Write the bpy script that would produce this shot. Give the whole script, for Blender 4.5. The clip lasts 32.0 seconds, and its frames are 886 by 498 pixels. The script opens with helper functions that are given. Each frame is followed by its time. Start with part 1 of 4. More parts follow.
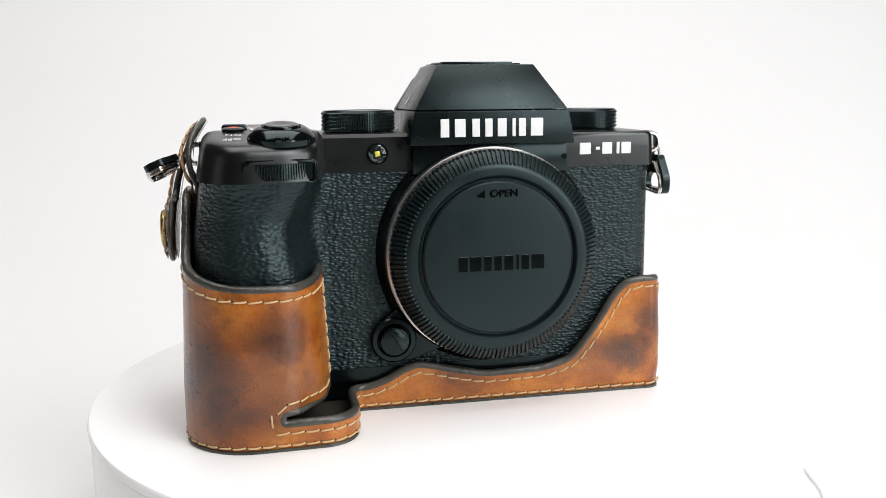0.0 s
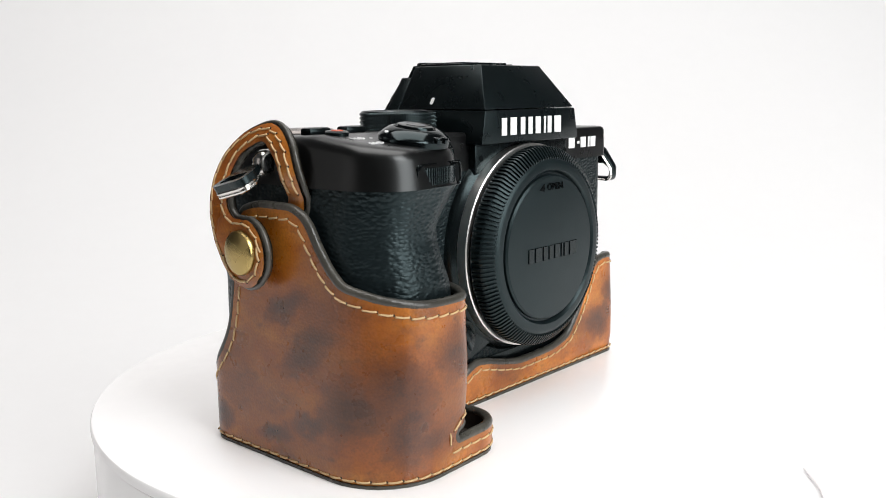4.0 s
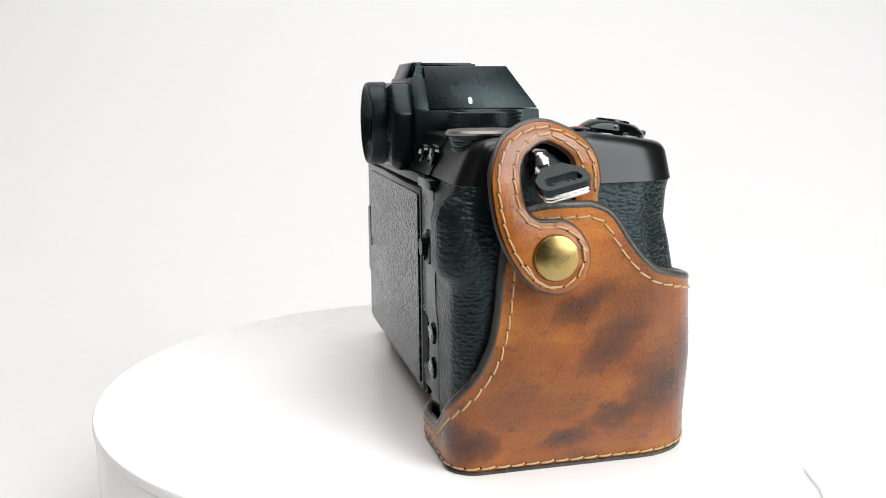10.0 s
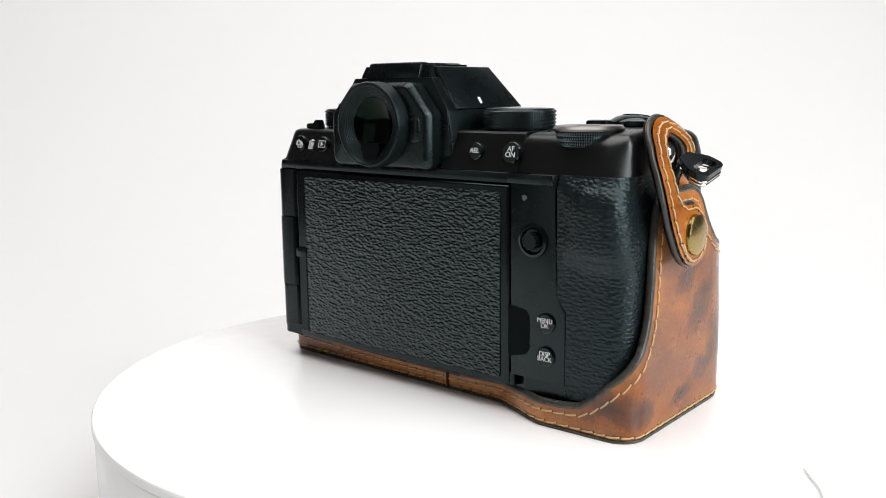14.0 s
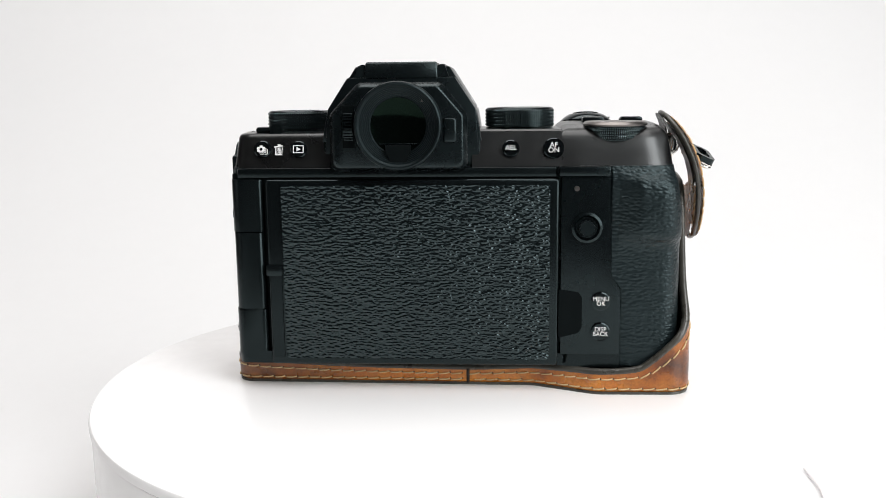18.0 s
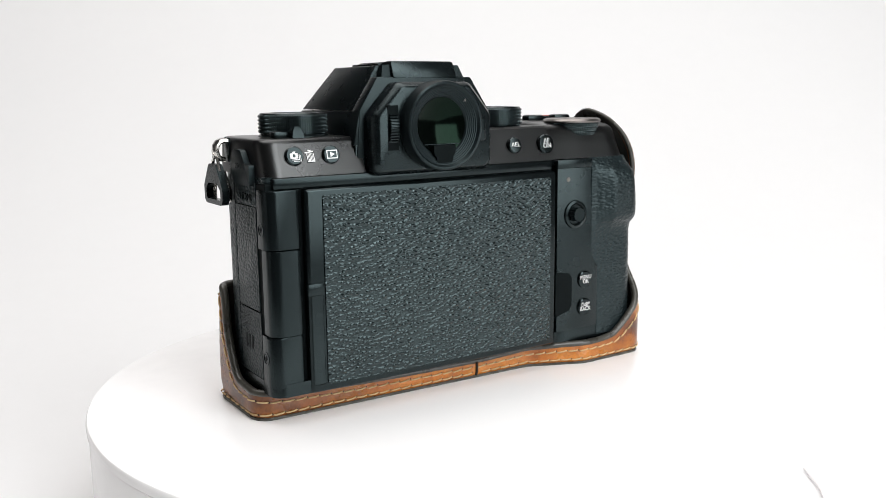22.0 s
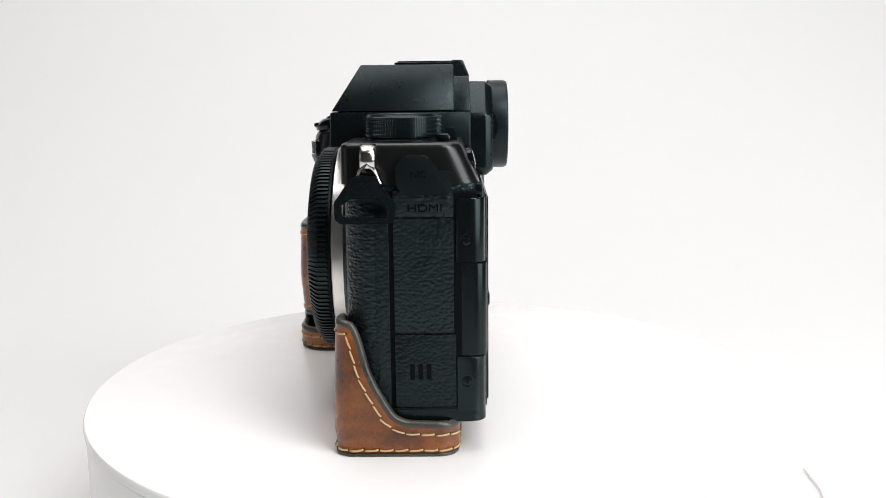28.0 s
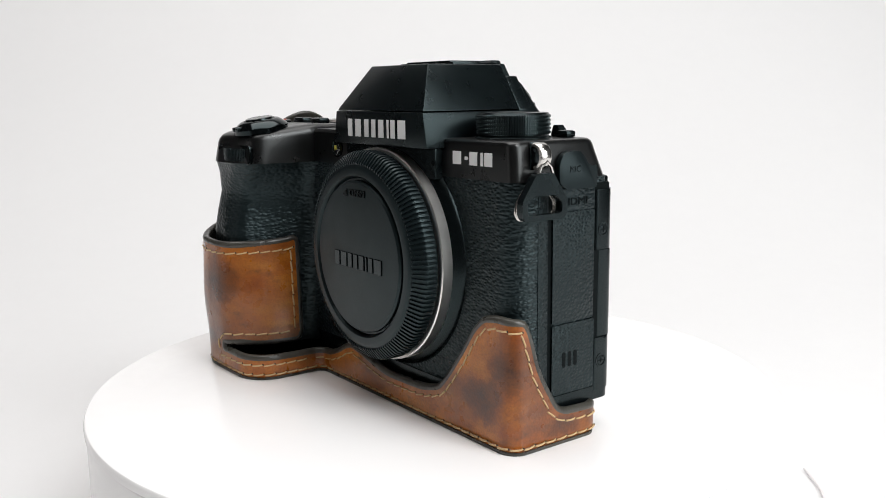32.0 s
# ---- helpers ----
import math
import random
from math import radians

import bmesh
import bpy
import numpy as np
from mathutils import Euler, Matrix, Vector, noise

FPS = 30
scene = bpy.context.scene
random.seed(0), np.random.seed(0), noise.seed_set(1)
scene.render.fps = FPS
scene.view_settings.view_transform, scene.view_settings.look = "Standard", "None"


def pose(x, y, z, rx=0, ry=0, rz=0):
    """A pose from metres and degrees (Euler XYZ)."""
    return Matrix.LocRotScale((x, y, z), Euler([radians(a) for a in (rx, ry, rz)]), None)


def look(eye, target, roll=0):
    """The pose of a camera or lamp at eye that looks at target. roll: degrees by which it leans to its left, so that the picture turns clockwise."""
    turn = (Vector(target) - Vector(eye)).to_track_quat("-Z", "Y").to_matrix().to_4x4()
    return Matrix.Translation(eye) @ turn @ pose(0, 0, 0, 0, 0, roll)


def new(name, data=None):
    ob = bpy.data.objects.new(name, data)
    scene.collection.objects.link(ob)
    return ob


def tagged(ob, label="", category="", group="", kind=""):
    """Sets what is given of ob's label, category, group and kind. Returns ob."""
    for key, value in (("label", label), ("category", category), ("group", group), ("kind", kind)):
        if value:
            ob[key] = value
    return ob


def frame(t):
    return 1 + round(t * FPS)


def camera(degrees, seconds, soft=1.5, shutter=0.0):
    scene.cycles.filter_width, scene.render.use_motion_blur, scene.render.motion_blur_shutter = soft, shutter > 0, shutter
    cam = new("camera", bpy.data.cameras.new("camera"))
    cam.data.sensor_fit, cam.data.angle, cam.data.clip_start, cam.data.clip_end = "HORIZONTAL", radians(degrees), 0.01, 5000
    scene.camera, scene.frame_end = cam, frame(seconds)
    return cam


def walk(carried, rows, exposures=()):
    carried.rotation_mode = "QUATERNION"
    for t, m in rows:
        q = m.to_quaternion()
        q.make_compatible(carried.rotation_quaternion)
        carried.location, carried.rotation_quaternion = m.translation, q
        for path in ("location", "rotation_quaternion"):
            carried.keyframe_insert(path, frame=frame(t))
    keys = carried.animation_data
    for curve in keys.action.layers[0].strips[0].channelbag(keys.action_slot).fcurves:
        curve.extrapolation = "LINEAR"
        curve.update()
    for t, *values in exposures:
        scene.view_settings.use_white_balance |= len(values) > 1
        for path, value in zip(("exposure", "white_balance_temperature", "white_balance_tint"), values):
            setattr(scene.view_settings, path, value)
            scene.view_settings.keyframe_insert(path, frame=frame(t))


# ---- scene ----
TOP = 0.040                     # height of the platter's top over the table
SPIN = [(0.0, 11.50), (1.5, 25.26), (3.5, 43.58), (5.5, 61.92), (7.5, 80.23), (9.5, 98.56), (11.5, 116.87),
        (13.5, 135.17), (15.5, 153.42), (17.5, 171.66), (19.5, 190.04), (21.5, 208.53), (23.0, 222.41),
        (24.5, 236.30), (26.5, 254.93), (28.5, 273.60), (30.5, 292.36), (32.0, 306.40)]

cam = camera(51.98, 32.0, soft=0.6)
EYE = pose(0, -0.259, TOP + 0.08362, 90 - 9.88, 0, -0.266) @ pose(0, 0, 0, 0, 0, -0.593)
cam.data.dof.use_dof = True
cam.data.dof.focus_distance, cam.data.dof.aperture_fstop = 0.232, 42
walk(cam, [(0.0, EYE), (32.0, EYE)], exposures=[(0.0, 0.0), (24.0, 0.0), (28.0, -0.07), (32.0, -0.10)])

# ---- light ----
world = bpy.data.worlds.new("studio_air")
scene.world = world
world.use_nodes = True
world.node_tree.nodes["Background"].inputs["Color"].default_value = (1.0, 0.98, 0.97, 1)
world.node_tree.nodes["Background"].inputs["Strength"].default_value = 0.03


def softbox(name, eye, target, sx, sy, watts, colour):
    lamp = bpy.data.lights.new(name, "AREA")
    lamp.shape, lamp.size, lamp.size_y = "RECTANGLE", sx, sy
    lamp.energy, lamp.color = watts, colour
    ob = new(name, lamp)
    ob.matrix_world = look(eye, target)
    return ob


softbox("softbox_key", (1.02, -0.78, 0.46), (0, 0.0, 0.06), 0.95, 0.9, 12.5, (0.965, 0.99, 1.0))
softbox("softbox_top", (-0.10, 0.18, 1.60), (-0.10, 0.18, 0), 1.5, 1.25, 21.6, (1.0, 0.972, 0.962))
softbox("softbox_overhead", (0.50, -0.58, 0.90), (0, 0, 0.05), 0.50, 0.50, 7.0, (0.98, 0.99, 1.0))
# Weak unseen fill, added to brighten the platter's left side
softbox("unseen_fill", (-1.05, -0.42, 0.34), (0, 0, 0.04), 0.5, 0.6, 0.40, (1.0, 0.94, 0.93))


# ---- materials ----
MM = 0.001


def node_mat(name):
    m = bpy.data.materials.new(name)
    m.use_nodes = True
    nt = m.node_tree
    return m, nt, nt.nodes["Principled BSDF"]


def add(nt, kind, **values):
    n = nt.nodes.new(kind)
    for key, v in values.items():
        n.inputs[key.replace("_", " ")].default_value = v
    return n


def coords(nt, scale=(1, 1, 1), rot=(0, 0, 0)):
    c = nt.nodes.new("ShaderNodeTexCoord")
    mp = nt.nodes.new("ShaderNodeMapping")
    mp.inputs["Scale"].default_value = scale
    mp.inputs["Rotation"].default_value = [radians(a) for a in rot]
    nt.links.new(c.outputs["Object"], mp.inputs["Vector"])
    return mp.outputs["Vector"]


def noise_node(nt, vec, scale, detail=4, rough=0.55):
    n = add(nt, "ShaderNodeTexNoise", Scale=scale, Detail=detail, Roughness=rough)
    nt.links.new(vec, n.inputs["Vector"])
    return n.outputs["Fac"]


def ramp(nt, fac, stops):
    r = nt.nodes.new("ShaderNodeValToRGB")
    e = r.color_ramp.elements
    while len(e) < len(stops):
        e.new(0.5)
    for el, (p, c) in zip(e, stops):
        el.position, el.color = p, (*c, 1) if len(c) == 3 else c
    nt.links.new(fac, r.inputs["Fac"])
    return r.outputs["Color"]


def mix(nt, fac, a, b, mode="MIX"):
    m = nt.nodes.new("ShaderNodeMix")
    m.data_type, m.blend_type = "RGBA", mode
    for val, i in ((fac, 0), (a, 6), (b, 7)):
        if isinstance(val, (int, float)):
            m.inputs[i].default_value = val
        elif isinstance(val, tuple):
            m.inputs[i].default_value = (*val, 1)
        else:
            nt.links.new(val, m.inputs[i])
    return m.outputs[2]


def bump(nt, bsdf, height, strength, distance, under=None):
    b = add(nt, "ShaderNodeBump", Strength=strength, Distance=distance)
    nt.links.new(height, b.inputs["Height"])
    if under is not None:
        nt.links.new(under, b.inputs["Normal"])
    nt.links.new(b.outputs["Normal"], bsdf.inputs["Normal"])
    return b.outputs["Normal"]


def simple(name, colour, rough, metal=0.0, vary=0.25, grain=1500.0, grain_depth=0.00003, grain_strength=0.25, spec=0.5, tint=(1, 1, 1)):
    """Painted or moulded surface with faint mottling, rubbed gloss and a fine grain."""
    m, nt, b = node_mat(name)
    vec = coords(nt)
    big = noise_node(nt, vec, 60, 3)
    dark = tuple(c * (1 - vary) for c in colour)
    light = tuple(min(1, c * (1 + vary)) for c in colour)
    nt.links.new(ramp(nt, big, [(0.3, dark), (0.7, light)]), b.inputs["Base Color"])
    smear = noise_node(nt, vec, 170, 4)
    nt.links.new(ramp(nt, smear, [(0.3, (rough * 0.88,) * 3), (0.7, (min(1, rough * 1.12),) * 3)]), b.inputs["Roughness"])
    b.inputs["Metallic"].default_value = metal
    b.inputs["Specular IOR Level"].default_value = spec
    b.inputs["Specular Tint"].default_value = (*tint, 1)
    if grain_strength:
        bump(nt, b, noise_node(nt, vec, grain, 2), grain_strength, grain_depth)
    return m


COOL = (0.74, 0.97, 1.0)        # bluish sheen of the black finishes


def leatherette(name, colour, cell, stretch, rough, depth=0.00014, spec=0.35, crown=0.80):
    """Black grained covering: irregular pebbles drawn out sideways, with sunken creases between them."""
    m, nt, b = node_mat(name)
    vec = coords(nt, stretch)
    wob = add(nt, "ShaderNodeTexNoise", Scale=cell * 0.5, Detail=2)
    nt.links.new(vec, wob.inputs["Vector"])
    sh = nt.nodes.new("ShaderNodeVectorMath")
    sh.operation = "SCALE"
    sh.inputs["Scale"].default_value = 0.55 / cell
    nt.links.new(wob.outputs["Color"], sh.inputs[0])
    addv = nt.nodes.new("ShaderNodeVectorMath")
    nt.links.new(vec, addv.inputs[0])
    nt.links.new(sh.outputs[0], addv.inputs[1])
    v = nt.nodes.new("ShaderNodeTexVoronoi")
    v.feature = "SMOOTH_F1"
    v.inputs["Smoothness"].default_value = 0.22
    v.inputs["Randomness"].default_value = 0.85
    v.inputs["Scale"].default_value = cell
    nt.links.new(addv.outputs[0], v.inputs["Vector"])
    pebble = ramp(nt, v.outputs["Distance"], [(0.0, (1, 1, 1)), (0.22, (crown,) * 3), (0.48, (crown * 0.45,) * 3), (0.75, (0, 0, 0))])
    swell = noise_node(nt, vec, cell * 0.45, 2)
    hgt = mix(nt, 0.25, pebble, swell)
    fine = noise_node(nt, vec, cell * 4.0, 2)
    n0 = bump(nt, b, fine, 0.3, 0.00004)
    bump(nt, b, hgt, 1.0, depth, n0)
    col = ramp(nt, noise_node(nt, vec, 55, 3), [(0.3, tuple(c * 0.8 for c in colour)), (0.7, tuple(c * 1.2 for c in colour))])
    nt.links.new(col, b.inputs["Base Color"])
    rub = noise_node(nt, vec, 140, 3)
    nt.links.new(ramp(nt, rub, [(0.3, (rough * 0.82,) * 3), (0.7, (rough * 1.2,) * 3)]), b.inputs["Roughness"])
    b.inputs["Specular IOR Level"].default_value = spec
    b.inputs["Specular Tint"].default_value = (*COOL, 1)
    return m


DYE_SIDE = [  # centre, tilt, half-size and strength of the hand-dyed dark patches, millimetres and degrees
    ((-70.5, -23.5, 28.0), -37, (9, 10.0, 4.6), 0.92), ((-69.5, -37.0, 17.5), -30, (9, 9.5, 7.2), 0.97), ((-70.5, -16.5, 37.0), -28, (8, 8.5, 3.2), 0.92),
    ((-70.5, -25.5, 12.0), -12, (7, 8.0, 2.6), 0.92), ((-70.5, 9.5, 6.5), -15, (6, 6.0, 3.0), 0.92), ((-70.5, -12.5, 6.8), -12, (6, 6.0, 2.2), 0.92),
    ((-70.5, -10.0, 15.0), -12, (9, 20.0, 8.0), 0.46), ((-70.5, -24.0, 31.0), -32, (9, 17.0, 11.0), 0.50),
    ((-71.0, -9.0, 72.0), 0, (7, 12.0, 6.0), 0.45), ((-73.0, 1.0, 58.0), 0, (6, 4.0, 8.0), 0.4),
    ((-70.5, 0.0, 16.0), 10, (9, 12.0, 10.0), 0.50), ((-70.5, -6.0, 31.0), 0, (9, 9.0, 10.0), 0.40), ((-70.5, -18.0, 8.0), 0, (9, 26.0, 6.0), 0.32)]
DYE_FRONT = [
    ((-64.5, -45.0, 20.0), 0, (9.0, 8, 9.0), 0.96), ((-62.0, -46.5, 12.5), 0, (5.5, 8, 8.0), 0.97), ((-48.0, -47.0, 27.5), 0, (7.0, 8, 6.0), 0.92), ((-58.0, -47.0, 9.5), 0, (9.0, 8, 3.0), 0.92),
    ((48.5, -23.6, 12.0), 0, (7.0, 7, 5.0), 0.92), ((56.5, -21.0, 20.0), 0, (4.5, 7, 6.0), 0.92), ((-66.0, 14.0, 9.0), 0, (6, 6, 3.5), 0.92), ((59.0, -8.0, 5.0), 0, (6, 5, 2.5), 0.92),
    ((-60.0, -47.0, 24.0), 0, (12.0, 9, 14.0), 0.4), ((-56.0, -47.0, 11.0), 0, (16.0, 9, 5.0), 0.5), ((59.6, -17.0, 12.0), 0, (4.5, 7, 11.0), 0.6)]


def tan_leather(name):
    """Hand-dyed, waxed tan leather with dark smoky patches."""
    m, nt, b = node_mat(name)
    vec = coords(nt)
    slow = coords(nt, (1.0, 0.75, 1.35), (25, 30, 10))
    body = ramp(nt, noise_node(nt, coords(nt, (1.0, 0.55, 1.4), (-35, 0, 0)), 95, 6, 0.62), [(0.28, (0.31, 0.070, 0.006)), (0.5, (0.54, 0.165, 0.014)), (0.72, (0.70, 0.270, 0.038))])
    wash = ramp(nt, noise_node(nt, slow, 34, 3, 0.5), [(0.40, (0, 0, 0)), (0.66, (0.8, 0.8, 0.8))])
    c0 = mix(nt, wash, body, (0.150, 0.040, 0.006))
    warp = add(nt, "ShaderNodeTexNoise", Scale=150, Detail=5, Roughness=0.65)
    nt.links.new(vec, warp.inputs["Vector"])
    sub = nt.nodes.new("ShaderNodeVectorMath")
    sub.operation = "MULTIPLY_ADD"
    sub.inputs[1].default_value = (0.008, 0.008, 0.008)
    nt.links.new(warp.outputs["Color"], sub.inputs[0])
    off = nt.nodes.new("ShaderNodeVectorMath")
    off.inputs[1].default_value = (-0.004, -0.004, -0.004)
    nt.links.new(vec, off.inputs[0])
    nt.links.new(off.outputs[0], sub.inputs[2])
    mask = None
    for centre, tilt, size, depth in DYE_SIDE + DYE_FRONT:
        mp = nt.nodes.new("ShaderNodeMapping")
        mp.vector_type = "TEXTURE"
        mp.inputs["Location"].default_value = [v * MM for v in centre]
        mp.inputs["Rotation"].default_value = (radians(tilt), 0, 0)
        mp.inputs["Scale"].default_value = [v * MM for v in size]
        nt.links.new(sub.outputs[0], mp.inputs["Vector"])
        ln = nt.nodes.new("ShaderNodeVectorMath")
        ln.operation = "LENGTH"
        nt.links.new(mp.outputs[0], ln.inputs[0])
        mr = nt.nodes.new("ShaderNodeMapRange")
        mr.interpolation_type = "SMOOTHSTEP"
        for key, v in (("From Min", 2.1), ("From Max", 0.0), ("To Min", 0.0), ("To Max", depth)):
            mr.inputs[key].default_value = v
        nt.links.new(ln.outputs["Value"], mr.inputs["Value"])
        if mask is None:
            mask = mr.outputs[0]
        else:
            mx = nt.nodes.new("ShaderNodeMath")
            mx.operation = "MAXIMUM"
            nt.links.new(mask, mx.inputs[0])
            nt.links.new(mr.outputs[0], mx.inputs[1])
            mask = mx.outputs[0]
    patch = ramp(nt, noise_node(nt, slow, 58, 5, 0.6), [(0.58, (0, 0, 0)), (0.72, (0.6, 0.6, 0.6))])
    cp = mix(nt, patch, c0, (0.050, 0.018, 0.008))
    dots = noise_node(nt, vec, 2300, 2, 0.6)
    drift = noise_node(nt, coords(nt, (1.0, 0.42, 1.5), (-35, 0, 0)), 230, 4, 0.6)
    for src, gain in ((dots, 0.6), (drift, 0.85)):
        dev = nt.nodes.new("ShaderNodeMath")
        dev.operation = "MULTIPLY_ADD"
        dev.inputs[1].default_value, dev.inputs[2].default_value = gain, 1 - gain * 0.5
        nt.links.new(src, dev.inputs[0])
        rough_mask = nt.nodes.new("ShaderNodeMath")
        rough_mask.operation = "MULTIPLY"
        nt.links.new(mask, rough_mask.inputs[0])
        nt.links.new(dev.outputs[0], rough_mask.inputs[1])
        mask = rough_mask.outputs[0]
    halo = ramp(nt, mask, [(0.02, (0, 0, 0)), (0.55, (0.85,) * 3)])
    core = ramp(nt, mask, [(0.34, (0, 0, 0)), (1.0, (0.84,) * 3)])
    c1 = mix(nt, core, mix(nt, halo, cp, (0.190, 0.048, 0.006)), (0.034, 0.012, 0.006))
    vein = ramp(nt, noise_node(nt, slow, 190, 4, 0.6), [(0.57, (0, 0, 0)), (0.72, (0.55, 0.55, 0.55))])
    c2 = mix(nt, vein, c1, (0.075, 0.026, 0.009))
    speck = ramp(nt, noise_node(nt, vec, 1700, 2), [(0.35, (0.68, 0.66, 0.64)), (0.58, (1, 1, 1))])
    c3 = mix(nt, 0.6, c2, speck, "MULTIPLY")
    nt.links.new(c3, b.inputs["Base Color"])
    nt.links.new(ramp(nt, noise_node(nt, vec, 150, 4), [(0.3, (0.24,) * 3), (0.7, (0.38,) * 3)]), b.inputs["Roughness"])
    b.inputs["Specular IOR Level"].default_value = 0.5
    b.inputs["Coat Weight"].default_value = 0.3
    b.inputs["Coat Roughness"].default_value = 0.16
    v = nt.nodes.new("ShaderNodeTexVoronoi")
    v.inputs["Scale"].default_value = 1500
    nt.links.new(vec, v.inputs["Vector"])
    n0 = bump(nt, b, v.outputs["Distance"], 0.4, 0.00009)
    n1 = bump(nt, b, noise_node(nt, vec, 420, 3), 0.22, 0.00015, n0)
    bump(nt, b, noise_node(nt, vec, 55, 2), 0.3, 0.0010, n1)
    return m


LEATHER = tan_leather("tan_leather")
EDGE = simple("burnished_edge", (0.052, 0.049, 0.041), 0.29, vary=0.4, grain=420, grain_depth=0.0004, grain_strength=0.6)
LINING = simple("dark_lining", (0.030, 0.022, 0.016), 0.85, vary=0.3, grain=900, grain_strength=0.5)
THREAD = simple("waxed_thread", (0.59, 0.41, 0.21), 0.6, vary=0.2, grain=2500, grain_depth=0.0001, grain_strength=0.6)
HOLE = simple("needle_hole", (0.016, 0.008, 0.004), 0.8)
BRASS = simple("aged_brass", (0.42, 0.31, 0.12), 0.27, metal=1.0, vary=0.25, grain=300, grain_depth=0.0002, grain_strength=0.2)
COVER = leatherette("black_leatherette", (0.0055, 0.0088, 0.0099), 1180, (0.64, 0.64, 1.18), 0.34, 0.00034, 0.38)
COVER_BACK = leatherette("screen_leatherette", (0.0034, 0.0053, 0.0060), 1180, (0.64, 0.64, 1.10), 0.18, 0.00037, 0.60, 0.95)
COVER_DOOR = leatherette("door_leatherette", (0.0042, 0.0066, 0.0074), 1250, (0.80, 0.80, 1.0), 0.38, 0.00019, 0.33)
GRIP = leatherette("grip_leatherette", (0.0064, 0.0100, 0.0112), 1050, (0.66, 0.66, 1.15), 0.36, 0.00021, 0.38)
SHELL = simple("satin_black_shell", (0.0026, 0.0037, 0.0041), 0.24, vary=0.15, grain=2600, grain_depth=0.00003, spec=0.34, tint=COOL)
METALLIC = simple("satin_black_top", (0.0030, 0.0031, 0.0032), 0.30, vary=0.1, grain=3000, grain_depth=0.000012, spec=0.60, tint=(0.97, 1.0, 1.0))
KNURL = simple("knurled_black_metal", (0.010, 0.0135, 0.0145), 0.20, vary=0.2, grain=1800, grain_depth=0.00003, spec=1.0, tint=COOL)
BRUSHED = simple("brushed_steel", (0.80, 0.78, 0.75), 0.34, metal=1.0, vary=0.1, grain=900, grain_depth=0.00002)
CAP = simple("matt_black_cap", (0.0050, 0.0086, 0.0097), 0.38, vary=0.15, grain=1500, grain_depth=0.00005, spec=0.4, tint=COOL)
CRINKLE = simple("crinkle_black_paint", (0.0030, 0.0046, 0.0052), 0.29, vary=0.2, grain=2700, grain_depth=0.00008, grain_strength=0.55, spec=0.30, tint=COOL)
PLASTIC = simple("black_plastic", (0.0032, 0.0047, 0.0053), 0.26, vary=0.2, grain=1800, grain_depth=0.00004, spec=0.36, tint=COOL)
RUBBER = simple("black_rubber", (0.0052, 0.0077, 0.0086), 0.36, vary=0.2, grain=1800, grain_depth=0.00005, spec=0.25, tint=COOL)
GLOSS = simple("gloss_black", (0.0022, 0.0028, 0.0031), 0.12, vary=0.1, grain=900, grain_depth=0.00001, spec=0.4, tint=COOL)
# Near-black that paints the shade of holes, gaps and notches; also the socket word
DARK = simple("recess_shade_and_letters", (0.0014, 0.0019, 0.0021), 0.6, spec=0.1, tint=COOL)
STEEL = simple("polished_steel", (0.66, 0.64, 0.61), 0.22, metal=1.0, vary=0.1, grain=900, grain_depth=0.00002)
WHITE_INK = simple("white_print", (0.82, 0.82, 0.81), 0.5, vary=0.03)
RED_INK = simple("red_lacquer", (0.55, 0.07, 0.02), 0.35, vary=0.1)
AMBER = simple("amber_lens", (0.75, 0.62, 0.10), 0.25, vary=0.1)
GRAPHITE = simple("dial_face", (0.20, 0.185, 0.175), 0.35, metal=1.0, vary=0.1, grain=2500)
PLATTER = simple("white_acrylic", (0.945, 0.935, 0.93), 0.22, vary=0.005, grain_strength=0.0)
PAPER = simple("white_paper", (0.792, 0.790, 0.789), 0.75, vary=0.004, grain_strength=0.0)
WALL = simple("unseen_dark_grey_wall", (0.06, 0.06, 0.06), 0.85, vary=0.04, grain=200, grain_depth=0.0004)
CORD = simple("pale_cord", (0.74, 0.71, 0.71), 0.5, vary=0.05)


def glass_mat(name, colour, rough=0.03):
    m, _, b = node_mat(name)
    b.inputs["Base Color"].default_value = (*colour, 1)
    b.inputs["Roughness"].default_value = rough
    b.inputs["Transmission Weight"].default_value = 1.0
    b.inputs["IOR"].default_value = 1.5
    return m


GREEN = simple("green_coating", (0.0010, 0.0016, 0.0014), 0.11, vary=0.4, grain_strength=0.0, spec=0.12, tint=(0.5, 1.0, 0.7))
LENS = glass_mat("clear_lens", (0.9, 0.95, 0.92))


# ---- mesh tools, in millimetres ----
def link_mesh(name, bm, material, parent=None, label="", sharp=32):
    me = bpy.data.meshes.new(name)
    bmesh.ops.recalc_face_normals(bm, faces=bm.faces[:])
    bm.to_mesh(me)
    bm.free()
    me.transform(Matrix.Scale(MM, 4))
    for m in (material if isinstance(material, (list, tuple)) else [material]):
        me.materials.append(m)
    me.polygons.foreach_set("use_smooth", [True] * len(me.polygons))
    me.set_sharp_from_angle(angle=radians(sharp))
    ob = new(name, me)
    ob.parent = parent
    if label:
        ob["label"] = label
    return ob


def part(name, bm, material, parent, label="", sharp=32):
    return link_mesh(name, bm, material, parent, label, sharp)


def thing(name, label, category, **more):
    ob = new(name)
    ob.empty_display_size = 0.02
    return tagged(ob, label, category, **more)


